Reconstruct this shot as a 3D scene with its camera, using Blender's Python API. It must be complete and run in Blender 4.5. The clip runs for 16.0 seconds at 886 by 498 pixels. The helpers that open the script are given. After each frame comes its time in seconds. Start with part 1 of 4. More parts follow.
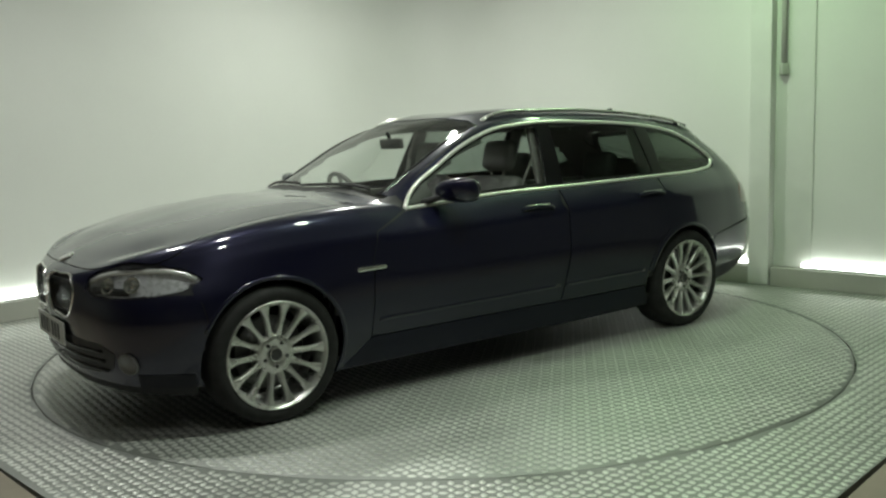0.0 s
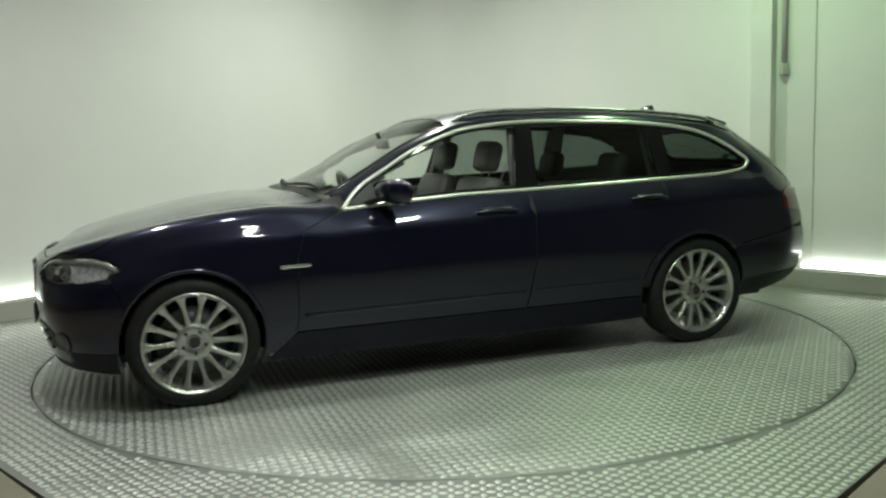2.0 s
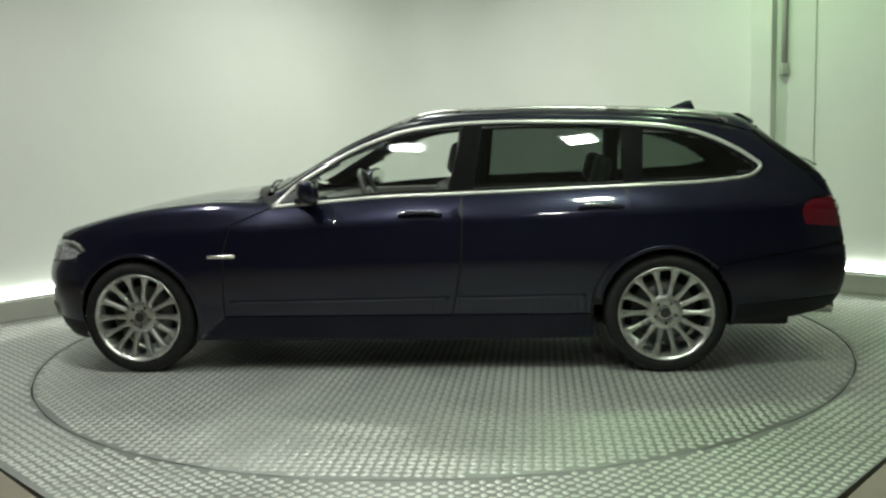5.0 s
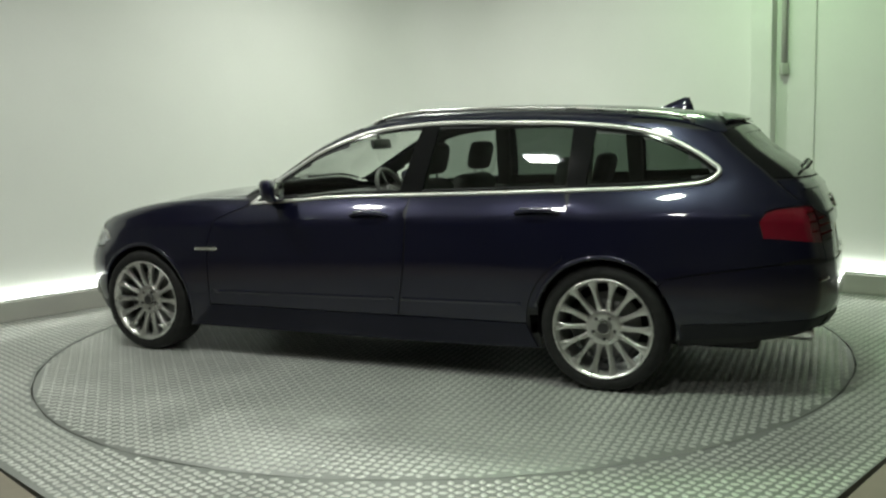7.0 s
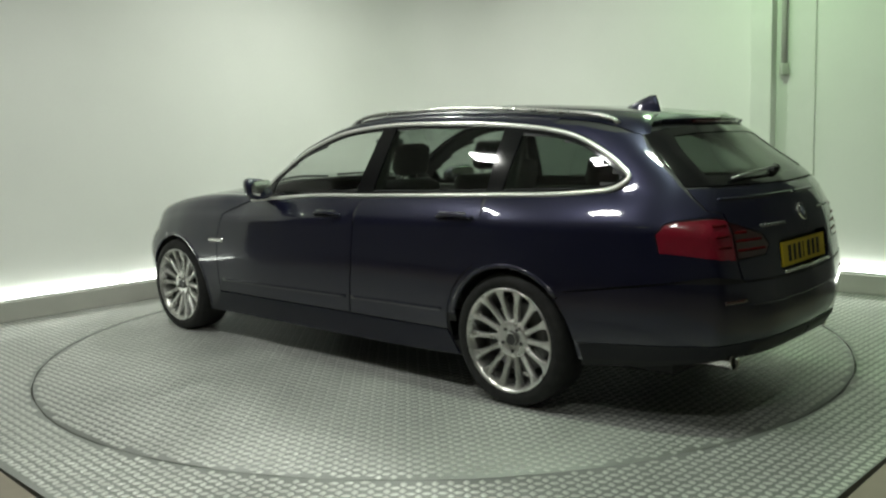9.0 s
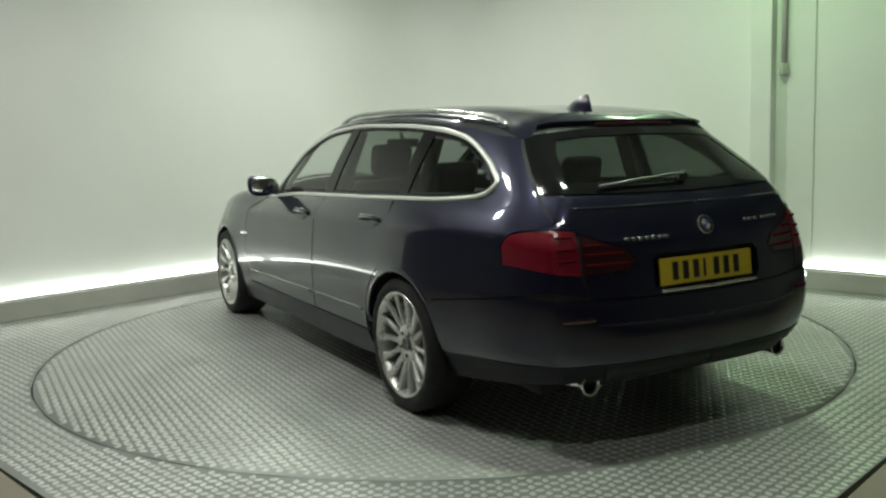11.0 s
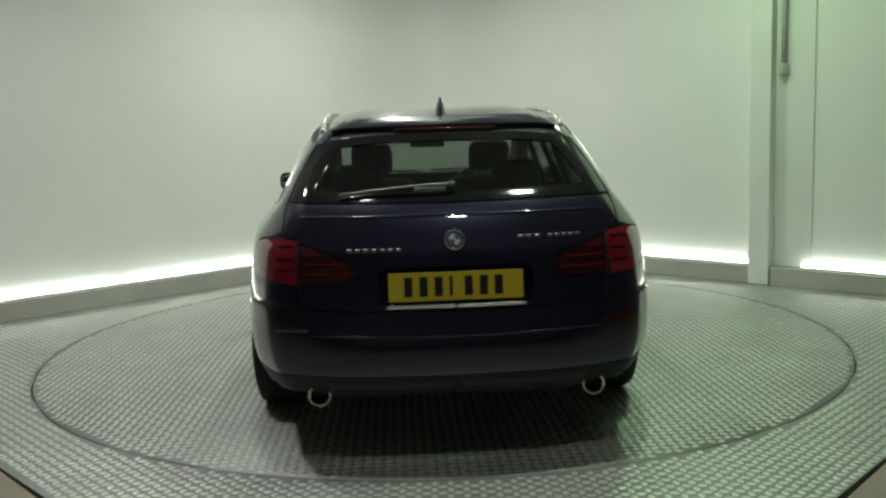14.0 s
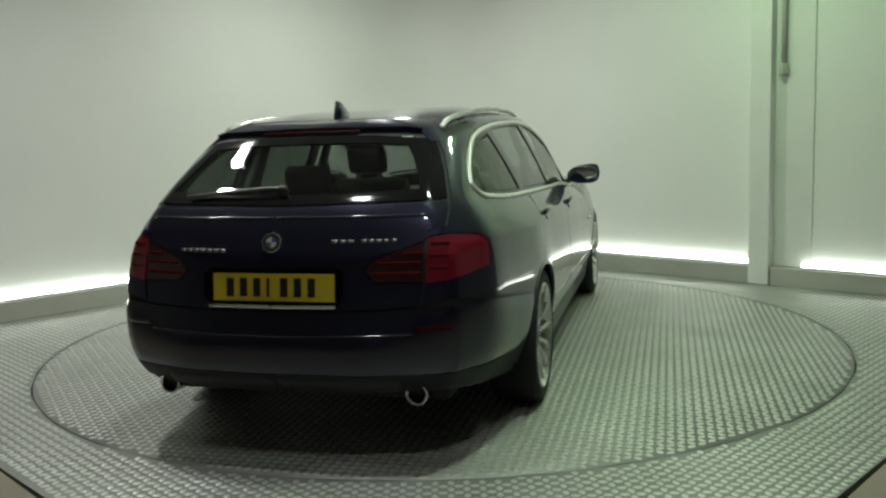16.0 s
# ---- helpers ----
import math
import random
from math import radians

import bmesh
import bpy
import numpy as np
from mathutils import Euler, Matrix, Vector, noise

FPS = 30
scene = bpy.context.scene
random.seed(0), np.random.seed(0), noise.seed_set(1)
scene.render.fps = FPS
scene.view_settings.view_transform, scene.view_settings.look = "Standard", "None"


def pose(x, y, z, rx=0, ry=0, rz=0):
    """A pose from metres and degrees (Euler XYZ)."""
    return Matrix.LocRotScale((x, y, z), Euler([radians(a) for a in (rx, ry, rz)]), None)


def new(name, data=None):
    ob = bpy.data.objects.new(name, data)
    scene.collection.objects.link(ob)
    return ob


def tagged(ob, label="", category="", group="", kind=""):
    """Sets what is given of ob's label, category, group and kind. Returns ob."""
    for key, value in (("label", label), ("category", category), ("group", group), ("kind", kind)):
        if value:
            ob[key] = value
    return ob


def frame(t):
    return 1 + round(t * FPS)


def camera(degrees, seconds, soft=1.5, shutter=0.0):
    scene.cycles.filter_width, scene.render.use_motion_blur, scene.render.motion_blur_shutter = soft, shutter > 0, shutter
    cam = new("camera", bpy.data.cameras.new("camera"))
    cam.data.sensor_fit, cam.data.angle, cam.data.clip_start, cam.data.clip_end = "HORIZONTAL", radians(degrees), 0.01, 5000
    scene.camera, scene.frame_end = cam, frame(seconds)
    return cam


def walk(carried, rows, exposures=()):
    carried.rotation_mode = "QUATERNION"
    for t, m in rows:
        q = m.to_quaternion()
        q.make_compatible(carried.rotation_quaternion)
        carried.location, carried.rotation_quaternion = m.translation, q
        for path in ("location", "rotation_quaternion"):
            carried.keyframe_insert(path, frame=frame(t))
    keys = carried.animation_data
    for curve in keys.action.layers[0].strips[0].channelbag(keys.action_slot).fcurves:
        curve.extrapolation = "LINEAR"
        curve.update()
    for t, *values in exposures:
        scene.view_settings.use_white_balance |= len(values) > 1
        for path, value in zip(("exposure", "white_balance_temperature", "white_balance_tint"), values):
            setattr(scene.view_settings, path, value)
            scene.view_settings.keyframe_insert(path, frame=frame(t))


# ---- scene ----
from mathutils.geometry import delaunay_2d_cdt

# ---------------------------------------------------------------- camera
cam = camera(54.69, 16.0, soft=2.4, shutter=0.5)
EYE = (0.0, -5.6135, 1.283)
VIEW = Matrix.Translation(EYE) @ pose(0, 0, 0, 0, 0, -0.1888) @ pose(0, 0, 0, 90 - 7.261, 0, 0) @ pose(0, 0, 0, 0, 0, -1.805)
walk(cam, [(0, VIEW), (16, VIEW)], [(0, 0.05), (2, 0.13), (4, 0.2), (9, 0.18), (12.5, 0.0), (15, -0.12), (16, -0.12)])

# ---------------------------------------------------------------- light
world = bpy.data.worlds.new("world")
scene.world = world
world.use_nodes = True
world.node_tree.nodes["Background"].inputs[0].default_value = (0.5, 0.55, 0.5, 1)
world.node_tree.nodes["Background"].inputs[1].default_value = 0.02


def lamp(x, y, z, w, d, watts, colour, heading):
    data = bpy.data.lights.new("lamp", "AREA")
    data.shape, data.size, data.size_y, data.energy, data.color = "RECTANGLE", w, d, watts, colour
    ob = new("lamp", data)
    ob.matrix_world = pose(x, y, z, 0, 0, heading)
    return ob


# ceiling fittings: place, heading in degrees, length, width, watts, colour
CEILING_Z = 3.35
FITTINGS = [
    (0.35, -3.85, 0, 0.26, 0.15, 12, (0.97, 1.0, 0.92)),
    (0.85, -2.00, 20, 0.26, 0.15, 31, (0.80, 1.0, 0.74)),
    (-0.75, -2.15, -15, 0.26, 0.15, 20, (0.97, 1.0, 0.92)),
    (-2.15, -1.00, -45, 0.26, 0.15, 32, (0.97, 1.0, 0.92)),
    (-0.30, 1.45, 45, 0.32, 0.20, 46, (0.95, 1.0, 0.88)),
    (2.0, 0.5, -45, 0.32, 0.20, 19, (0.56, 1.0, 0.45)),
]
for fx, fy, fr, fw, fd, watts, colour in FITTINGS:
    lamp(fx, fy, CEILING_Z - 0.13, fw, fd, watts, colour, fr)

# ---------------------------------------------------------------- materials
def material(name, colour, rough=0.5, metal=0.0, coat=0.0, vary=0.0, scale=20.0, bump=0.0, fine=200.0, **more):
    """A principled surface with two scales of variation in tone, gloss and relief."""
    m = bpy.data.materials.new(name)
    m.use_nodes = True
    n, l = m.node_tree.nodes, m.node_tree.links
    p = n["Principled BSDF"]
    p.inputs["Base Color"].default_value = (*colour, 1)
    p.inputs["Roughness"].default_value = rough
    p.inputs["Metallic"].default_value = metal
    p.inputs["Coat Weight"].default_value = coat
    p.inputs["Coat Roughness"].default_value = 0.045
    p.inputs["Coat IOR"].default_value = 1.6
    for key, value in more.items():
        p.inputs[key.replace("_", " ")].default_value = value
    if vary or bump:
        at = n.new("ShaderNodeTexCoord")
        big, small = n.new("ShaderNodeTexNoise"), n.new("ShaderNodeTexNoise")
        big.inputs["Scale"].default_value, small.inputs["Scale"].default_value = scale, fine
        big.inputs["Detail"].default_value = 5
        for t in (big, small):
            l.new(at.outputs["Object"], t.inputs["Vector"])
        both = n.new("ShaderNodeMath")
        both.operation = "MULTIPLY_ADD"
        both.inputs[1].default_value = 0.35
        l.new(small.outputs["Fac"], both.inputs[0])
        l.new(big.outputs["Fac"], both.inputs[2])
        if vary:
            ramp = n.new("ShaderNodeMapRange")
            ramp.inputs["From Min"].default_value, ramp.inputs["From Max"].default_value = 0.35, 1.0
            ramp.inputs["To Min"].default_value, ramp.inputs["To Max"].default_value = 1 - vary, 1 + vary
            l.new(both.outputs[0], ramp.inputs["Value"])
            mix = n.new("ShaderNodeVectorMath")
            mix.operation = "SCALE"
            mix.inputs[0].default_value = colour
            l.new(ramp.outputs[0], mix.inputs["Scale"])
            l.new(mix.outputs[0], p.inputs["Base Color"])
            gloss = n.new("ShaderNodeMath")
            gloss.operation = "MULTIPLY"
            gloss.inputs[1].default_value = rough
            l.new(ramp.outputs[0], gloss.inputs[0])
            l.new(gloss.outputs[0], p.inputs["Roughness"])
        if bump:
            b = n.new("ShaderNodeBump")
            b.inputs["Strength"].default_value, b.inputs["Distance"].default_value = bump, 0.002
            l.new(both.outputs[0], b.inputs["Height"])
            l.new(b.outputs[0], p.inputs["Normal"])
    return m


def glow(name, colour, strength):
    m = bpy.data.materials.new(name)
    m.use_nodes = True
    p = m.node_tree.nodes["Principled BSDF"]
    p.inputs["Base Color"].default_value = (0.8, 0.8, 0.8, 1)
    p.inputs["Emission Color"].default_value = (*colour, 1)
    p.inputs["Emission Strength"].default_value = strength
    return m


def glass(name, tint, rough=0.0):
    """Thin pane: clear with a mirror sheen that grows at grazing angles."""
    m = bpy.data.materials.new(name)
    m.use_nodes = True
    n, l = m.node_tree.nodes, m.node_tree.links
    n.remove(n["Principled BSDF"])
    clear, shine, mix = n.new("ShaderNodeBsdfTransparent"), n.new("ShaderNodeBsdfGlossy"), n.new("ShaderNodeMixShader")
    tilt, power, sheen = n.new("ShaderNodeLayerWeight"), n.new("ShaderNodeMath"), n.new("ShaderNodeMath")
    clear.inputs[0].default_value = (*tint, 1)
    shine.inputs["Roughness"].default_value = rough
    tilt.inputs["Blend"].default_value = 0.5
    power.operation, power.inputs[1].default_value = "POWER", 4.5
    sheen.operation = "MULTIPLY_ADD"
    sheen.inputs[1].default_value, sheen.inputs[2].default_value = 0.90, 0.06
    l.new(tilt.outputs["Facing"], power.inputs[0])
    l.new(power.outputs[0], sheen.inputs[0])
    l.new(sheen.outputs[0], mix.inputs[0])
    l.new(clear.outputs[0], mix.inputs[1])
    l.new(shine.outputs[0], mix.inputs[2])
    l.new(mix.outputs[0], n["Material Output"].inputs["Surface"])
    return m


WALL = material("wall_paint", (0.78, 0.79, 0.76), 0.45, vary=0.03, scale=1.2, bump=0.05, fine=60)
TRIM = material("trim_paint", (0.74, 0.75, 0.72), 0.4, vary=0.05, scale=4, bump=0.05)
PLINTH = material("plinth_paint", (0.40, 0.40, 0.36), 0.5, vary=0.12, scale=3, bump=0.1)
CEIL = material("ceiling_paint", (0.62, 0.62, 0.60), 0.8, vary=0.05, scale=2)
PLATE = material("tread_plate", (0.27, 0.28, 0.265), 0.50, metal=0.45, vary=0.22, scale=2.2, bump=0.15, fine=90)
LUG = material("worn_lug", (0.62, 0.63, 0.60), 0.42, metal=0.55, vary=0.2, scale=3)
CONCRETE = material("hall_floor", (0.27, 0.235, 0.19), 0.8, vary=0.25, scale=3, bump=0.3)
# pale tone of the unseen outer walls, set to bounce fill into the car
FILLWALL = material("unseen_fill_wall", (0.55, 0.55, 0.53), 0.8, vary=0.15, scale=2)
STEEL = material("dark_steel", (0.06, 0.06, 0.06), 0.5, metal=0.5, vary=0.1)
CONDUIT = material("conduit_grey", (0.52, 0.53, 0.49), 0.5, vary=0.1)
TUBE = glow("strip_light", (0.93, 1.0, 0.90), 8.0)
PANEL = glow("fitting_light", (0.96, 0.97, 1.0), 14.0)
HOUSING = material("fitting_white", (0.7, 0.7, 0.7), 0.4, vary=0.05)
PAINT = material("midnight_blue_paint", (0.0078, 0.0080, 0.0275), 0.33, metal=0.5, coat=1.0, vary=0.06, scale=3, fine=900, Specular_IOR_Level=0.18)
# copy of the body paint darkened and dulled, so sills and recess read as shaded
SHADEPAINT = material("shaded_body_paint", (0.0045, 0.0045, 0.018), 0.38, metal=0.3, coat=0.25, vary=0.12, scale=6, Specular_IOR_Level=0.18)
VALANCE = material("satin_valance", (0.012, 0.012, 0.018), 0.55, vary=0.15, scale=8, bump=0.1, Specular_IOR_Level=0.3)
SHELL = material("underbody_black", (0.008, 0.008, 0.010), 0.6, vary=0.1)
GLOSSBLACK = material("gloss_black", (0.006, 0.006, 0.007), 0.08, Specular_IOR_Level=0.4, vary=0.05)
PLASTIC = material("black_plastic", (0.012, 0.012, 0.013), 0.5, vary=0.15, scale=30, bump=0.1)
RUBBER = material("tyre_rubber", (0.009, 0.009, 0.009), 0.8, vary=0.2, scale=20, bump=0.2)
ALLOY = material("alloy_silver", (0.62, 0.62, 0.60), 0.28, metal=0.85, vary=0.08, scale=12)
CHROME = material("bright_chrome", (0.80, 0.80, 0.78), 0.12, metal=1.0, vary=0.04)
DISC = material("brake_disc", (0.22, 0.22, 0.22), 0.45, metal=0.9, vary=0.15)
LEATHER = material("seat_leather", (0.09, 0.088, 0.086), 0.5, vary=0.15, scale=15, bump=0.1)
TRIMGREY = material("cabin_trim", (0.11, 0.105, 0.10), 0.6, vary=0.1, scale=10)
RED = material("red_lens", (0.16, 0.004, 0.016), 0.15, coat=1.0, vary=0.12, scale=25)
DARKRED = material("smoked_red_lens", (0.026, 0.002, 0.004), 0.15, coat=1.0, vary=0.12, scale=25)
BOWL = material("lamp_bowl", (0.66, 0.66, 0.68), 0.28, metal=0.35, vary=0.15, scale=40)
LEDBAR = material("lamp_bar", (0.07, 0.003, 0.004), 0.8, Specular_IOR_Level=0.05, vary=0.1)
SATIN = material("satin_aluminium", (0.86, 0.86, 0.83), 0.33, metal=0.6, vary=0.05)
LENS = glass("clear_lens", (0.93, 0.94, 0.95), 0.02)
CLEAR = glass("clear_glass", (0.92, 0.95, 0.93))
PRIVACY = glass("tinted_glass", (0.30, 0.35, 0.32))
REARGLASS = glass("rear_glass", (0.23, 0.27, 0.24))
YELLOW = material("plate_yellow", (0.64, 0.49, 0.032), 0.4, vary=0.06)
WHITEPLATE = material("plate_white", (0.80, 0.80, 0.78), 0.4, vary=0.06)
INK = material("plate_black", (0.01, 0.01, 0.01), 0.5)
BADGE = material("badge_blue", (0.025, 0.05, 0.13), 0.3)
BADGELIGHT = material("badge_silver", (0.34, 0.34, 0.36), 0.35)


# ---------------------------------------------------------------- mesh helpers
def link_mesh(name, bm, mat, parent=None, label="", smooth=True):
    me = bpy.data.meshes.new(name)
    bmesh.ops.recalc_face_normals(bm, faces=bm.faces) if smooth is None else None
    bm.to_mesh(me)
    layer, rims = bm.verts.layers.float_vector.get("way"), bm.faces.layers.int.get("rim")
    ways = None
    if layer:
        bm.verts.index_update()
        at = [v[layer].copy() for v in bm.verts]
        ways = []
        for f in bm.faces:
            f.normal_update()
            ways += [f.normal.copy() if f[rims] else at[v.index] for v in (l.vert for l in f.loops)]
    bm.free()
    for m in mat if isinstance(mat, (list, tuple)) else [mat]:
        me.materials.append(m)
    if smooth:
        me.polygons.foreach_set("use_smooth", [True] * len(me.polygons))
    if ways:
        me.normals_split_custom_set(ways)
    ob = new(name, me)
    if parent:
        ob.parent = parent
    if label:
        ob["label"] = label
    return ob


def part(name, bm, mat, parent, label="", smooth=True):
    """Links a bmesh as one mesh object under a thing or a part."""
    return link_mesh(name, bm, mat, parent, label, smooth)


def empty(name):
    ob = new(name)
    ob.empty_display_size = 0.2
    return ob


def sharpen(bm, degrees=35):
    for e in bm.edges:
        e.smooth = len(e.link_faces) == 2 and e.calc_face_angle(0) < radians(degrees)
    return bm


def box(bm, m, sx, sy, sz, bevel=0.0, seg=2):
    """A box centred at the pose m, with rounded edges."""
    r = bmesh.ops.create_cube(bm, size=1, matrix=m @ Matrix.Diagonal((sx, sy, sz, 1)))
    if bevel:
        edges = list({e for v in r["verts"] for e in v.link_edges})
        bmesh.ops.bevel(bm, geom=edges, offset=bevel, segments=seg, profile=0.5, affect="EDGES")
    return bm


def lathe(bm, m, profile, n=48):
    """Turns a profile of (radius, height) about the z axis of m."""
    rings = []
    for r, h in profile:
        if r < 1e-6:
            rings.append([bm.verts.new(m @ Vector((0, 0, h)))])
        else:
            rings.append([bm.verts.new(m @ Vector((r * math.cos(2 * math.pi * i / n), r * math.sin(2 * math.pi * i / n), h))) for i in range(n)])
    for a, b in zip(rings, rings[1:]):
        for i in range(n):
            j = (i + 1) % n
            vs = [a[i % len(a)], a[j % len(a)], b[j % len(b)], b[i % len(b)]]
            vs = list(dict.fromkeys(vs))
            if len(vs) > 2:
                bm.faces.new(vs)
    return bm


def tube(bm, pts, radius, n=8, flat=1.0, close=False):
    """A round bar along points; flat squashes it in its second direction."""
    pts = [Vector(p) for p in pts]
    rings = []
    for i, p in enumerate(pts):
        d = (pts[(i + 1) % len(pts)] - pts[i - 1]) if close else (pts[min(i + 1, len(pts) - 1)] - pts[max(i - 1, 0)])
        d.normalize()
        a = d.cross(Vector((0, 0, 1)) if abs(d.z) < 0.95 else Vector((0, 1, 0))).normalized()
        b = d.cross(a)
        rings.append([bm.verts.new(p + radius * (math.cos(t) * a + flat * math.sin(t) * b)) for t in (2 * math.pi * k / n for k in range(n))])
    for i in range(len(rings) - (0 if close else 1)):
        ra, rb = rings[i], rings[(i + 1) % len(rings)]
        for k in range(n):
            bm.faces.new((ra[k], ra[(k + 1) % n], rb[(k + 1) % n], rb[k]))
    if not close:
        bm.faces.new(rings[0][::-1])
        bm.faces.new(rings[-1])
    return bm


# ---------------------------------------------------------------- the booth
LEFT_DIR, RIGHT_DIR = radians(44.6), radians(-44.2)
LEFT_MID, RIGHT_MID = Vector((-2.71, 1.49, 0)), Vector((2.56, 1.55, 0))
ld = Vector((math.cos(LEFT_DIR), math.sin(LEFT_DIR), 0))
rd = Vector((math.cos(RIGHT_DIR), math.sin(RIGHT_DIR), 0))
den = ld.x * rd.y - ld.y * rd.x
ks = ((RIGHT_MID.x - LEFT_MID.x) * rd.y - (RIGHT_MID.y - LEFT_MID.y) * rd.x) / den
CORNER = LEFT_MID + ks * ld
LEN_L, LEN_R = 5.6, 5.5
PLINTH_H, PLINTH_D = 0.15, 0.10


def along(corner, d, s, out, z):
    """A place s metres from the corner along a wall, out metres into the room."""
    n = Vector((d.y, -d.x, 0))
    if n.dot(-corner) < 0:
        n = -n
    return corner + d * s + n * out + Vector((0, 0, z))


def wall_box(bm, d, s0, s1, out0, out1, z0, z1, bevel=0.0):
    a, b = along(CORNER, d, s0, out0, z0), along(CORNER, d, s1, out1, z1)
    m = Matrix.Translation((a + b) / 2) @ pose(0, 0, 0, 0, 0, math.degrees(math.atan2(d.y, d.x)))
    return box(bm, m, abs(s1 - s0), abs(out1 - out0), abs(z1 - z0), bevel)


def build_booth():
    dl, dr = -ld, rd
    for name, d, length in (("wall_left", dl, LEN_L), ("wall_right", dr, LEN_R)):
        bm = wall_box(bmesh.new(), d, -0.25 if d is dl else -PLINTH_D, length, -PLINTH_D - 0.15, -PLINTH_D, -0.05, CEILING_Z)
        tagged(link_mesh(name, bm, WALL, smooth=False), "smooth white painted booth wall washed by strip light", "wall", kind="structure")
    # rounded corner where the two walls meet
    n_arc, rad = 24, 0.9
    pts = []
    for k in range(n_arc + 1):
        t = k / n_arc
        a, c, b2 = along(CORNER, dl, rad, -PLINTH_D + 0.003, 0), CORNER + (CORNER.normalized() * PLINTH_D * 1.35), along(CORNER, dr, rad, -PLINTH_D + 0.003, 0)
        pts.append((1 - t) ** 2 * a + 2 * t * (1 - t) * c + t * t * b2)
    bm = bmesh.new()
    rows = [[bm.verts.new(p + Vector((0, 0, z))) for z in (PLINTH_H + 0.004, CEILING_Z)] for p in pts]
    for ra, rb in zip(rows, rows[1:]):
        bm.faces.new((ra[0], rb[0], rb[1], ra[1]))
    for z in (0, 1):
        bm.faces.new([r[z] for r in rows] + [bm.verts.new(CORNER + CORNER.normalized() * 0.16 + Vector((0, 0, (PLINTH_H + 0.004, CEILING_Z)[z])))])
    bmesh.ops.recalc_face_normals(bm, faces=bm.faces)
    tagged(link_mesh("wall_corner", sharpen(bm), WALL), "rounded white corner between the booth walls", "wall", kind="structure")
    bm = wall_box(bmesh.new(), dl, 0.0, LEN_L, -PLINTH_D + 0.003, 0.0, 0.0, PLINTH_H, 0.004)
    tagged(link_mesh("baseboard_left", bm, PLINTH, smooth=False), "low pale grey plinth along the booth wall", "plinth", kind="structure")
    for s0, s1 in ((0.0, 3.70), (3.89, LEN_R)):
        bm = wall_box(bmesh.new(), dr, s0, s1, -PLINTH_D + 0.003, 0.0, 0.0, PLINTH_H, 0.004)
        tagged(link_mesh("baseboard_right", bm, PLINTH, smooth=False), "low pale grey plinth along the booth wall", "plinth", kind="structure")
    # post that parts the right wall, with a conduit beside it
    bm = wall_box(bmesh.new(), dr, 3.70, 3.875, -PLINTH_D + 0.003, 0.006, 0.0, CEILING_Z, 0.006)
    tagged(link_mesh("trim_post", bm, TRIM, smooth=False), "square pale painted post standing at the wall", "post", kind="structure")
    bm = wall_box(bmesh.new(), dr, 3.89, 4.19, -PLINTH_D + 0.002, -PLINTH_D + 0.012, PLINTH_H + 0.004, CEILING_Z, 0.006)
    tagged(link_mesh("trim_panel", bm, TRIM, smooth=False), "flat pale cover panel on the wall", "panel", kind="structure")
    conduit = empty("cable_conduit")
    conduit.location = along(CORNER, dr, 3.95, -0.06, 0)
    bm = bmesh.new()
    tube(bm, [(0, 0, 1.78), (0, 0, CEILING_Z - 0.01)], 0.022, 10)
    part("pipe", bm, CONDUIT, conduit)
    bm = box(bmesh.new(), Matrix.Translation((0, 0, 1.76)), 0.06, 0.06, 0.09, 0.01)
    part("end_box", bm, CONDUIT, conduit, "small dark junction box", False)
    tagged(conduit, "dark grey conduit running down the wall to a box", "conduit")
    # strip lights lying on the plinths
    for d, runs in ((dl, ((0.55, 1.6), (1.66, 3.62), (3.68, 5.4))), (dr, ((0.55, 1.9), (1.94, 3.68), (4.12, 5.45)))):
        for s0, s1 in runs:
            strip = empty("strip_light")
            strip.location = along(CORNER, d, (s0 + s1) / 2, -0.062, PLINTH_H)
            strip.rotation_euler.z = math.atan2(d.y, d.x)
            bm = box(bmesh.new(), Matrix.Translation((0, 0, 0.009)), s1 - s0, 0.05, 0.014, 0.003)
            part("batten", bm, HOUSING, strip, "white mounting batten", False)
            bm = bmesh.new()
            tube(bm, [(-(s1 - s0) / 2 + 0.01, 0, 0.032), ((s1 - s0) / 2 - 0.01, 0, 0.032)], 0.016, 12)
            part("tube", bm, TUBE, strip, "glowing white tube")
            tagged(strip, "lit white strip light lying on the plinth", "strip light", "strip lights along the walls")
    # ceiling and its fittings
    bm = box(bmesh.new(), Matrix.Translation((0, -2.5, CEILING_Z + 0.06)), 16, 18, 0.12)
    tagged(link_mesh("ceiling", bm, CEIL, smooth=False), "plain pale ceiling over the booth", "ceiling", kind="structure")
    for fx, fy, fr, fw, fd, watts, colour in FITTINGS:
        fit = empty("ceiling_light")
        fit.matrix_world = pose(fx, fy, CEILING_Z, 0, 0, fr)
        bm = box(bmesh.new(), Matrix.Translation((0, 0, -0.042)), fw + 0.12, fd + 0.06, 0.08, 0.012)
        part("housing", bm, HOUSING, fit, smooth=False)
        bm = box(bmesh.new(), Matrix.Translation((0, 0, -0.095)), fw + 0.04, fd, 0.02, 0.004)
        part("diffuser", bm, PANEL, fit, "glowing diffuser", False)
        tagged(fit, "white ceiling light with a glowing diffuser", "ceiling light", "ceiling lights")
    # hall behind the open sides
    bm = box(bmesh.new(), Matrix.Translation((0, -2.5, -0.30)), 16, 18, 0.44)
    tagged(link_mesh("floor", bm, CONCRETE, smooth=False), "brown bare concrete hall floor", "floor", kind="structure")
    nl, nr = Vector((ld.y, -ld.x, 0)), Vector((-rd.y, rd.x, 0))
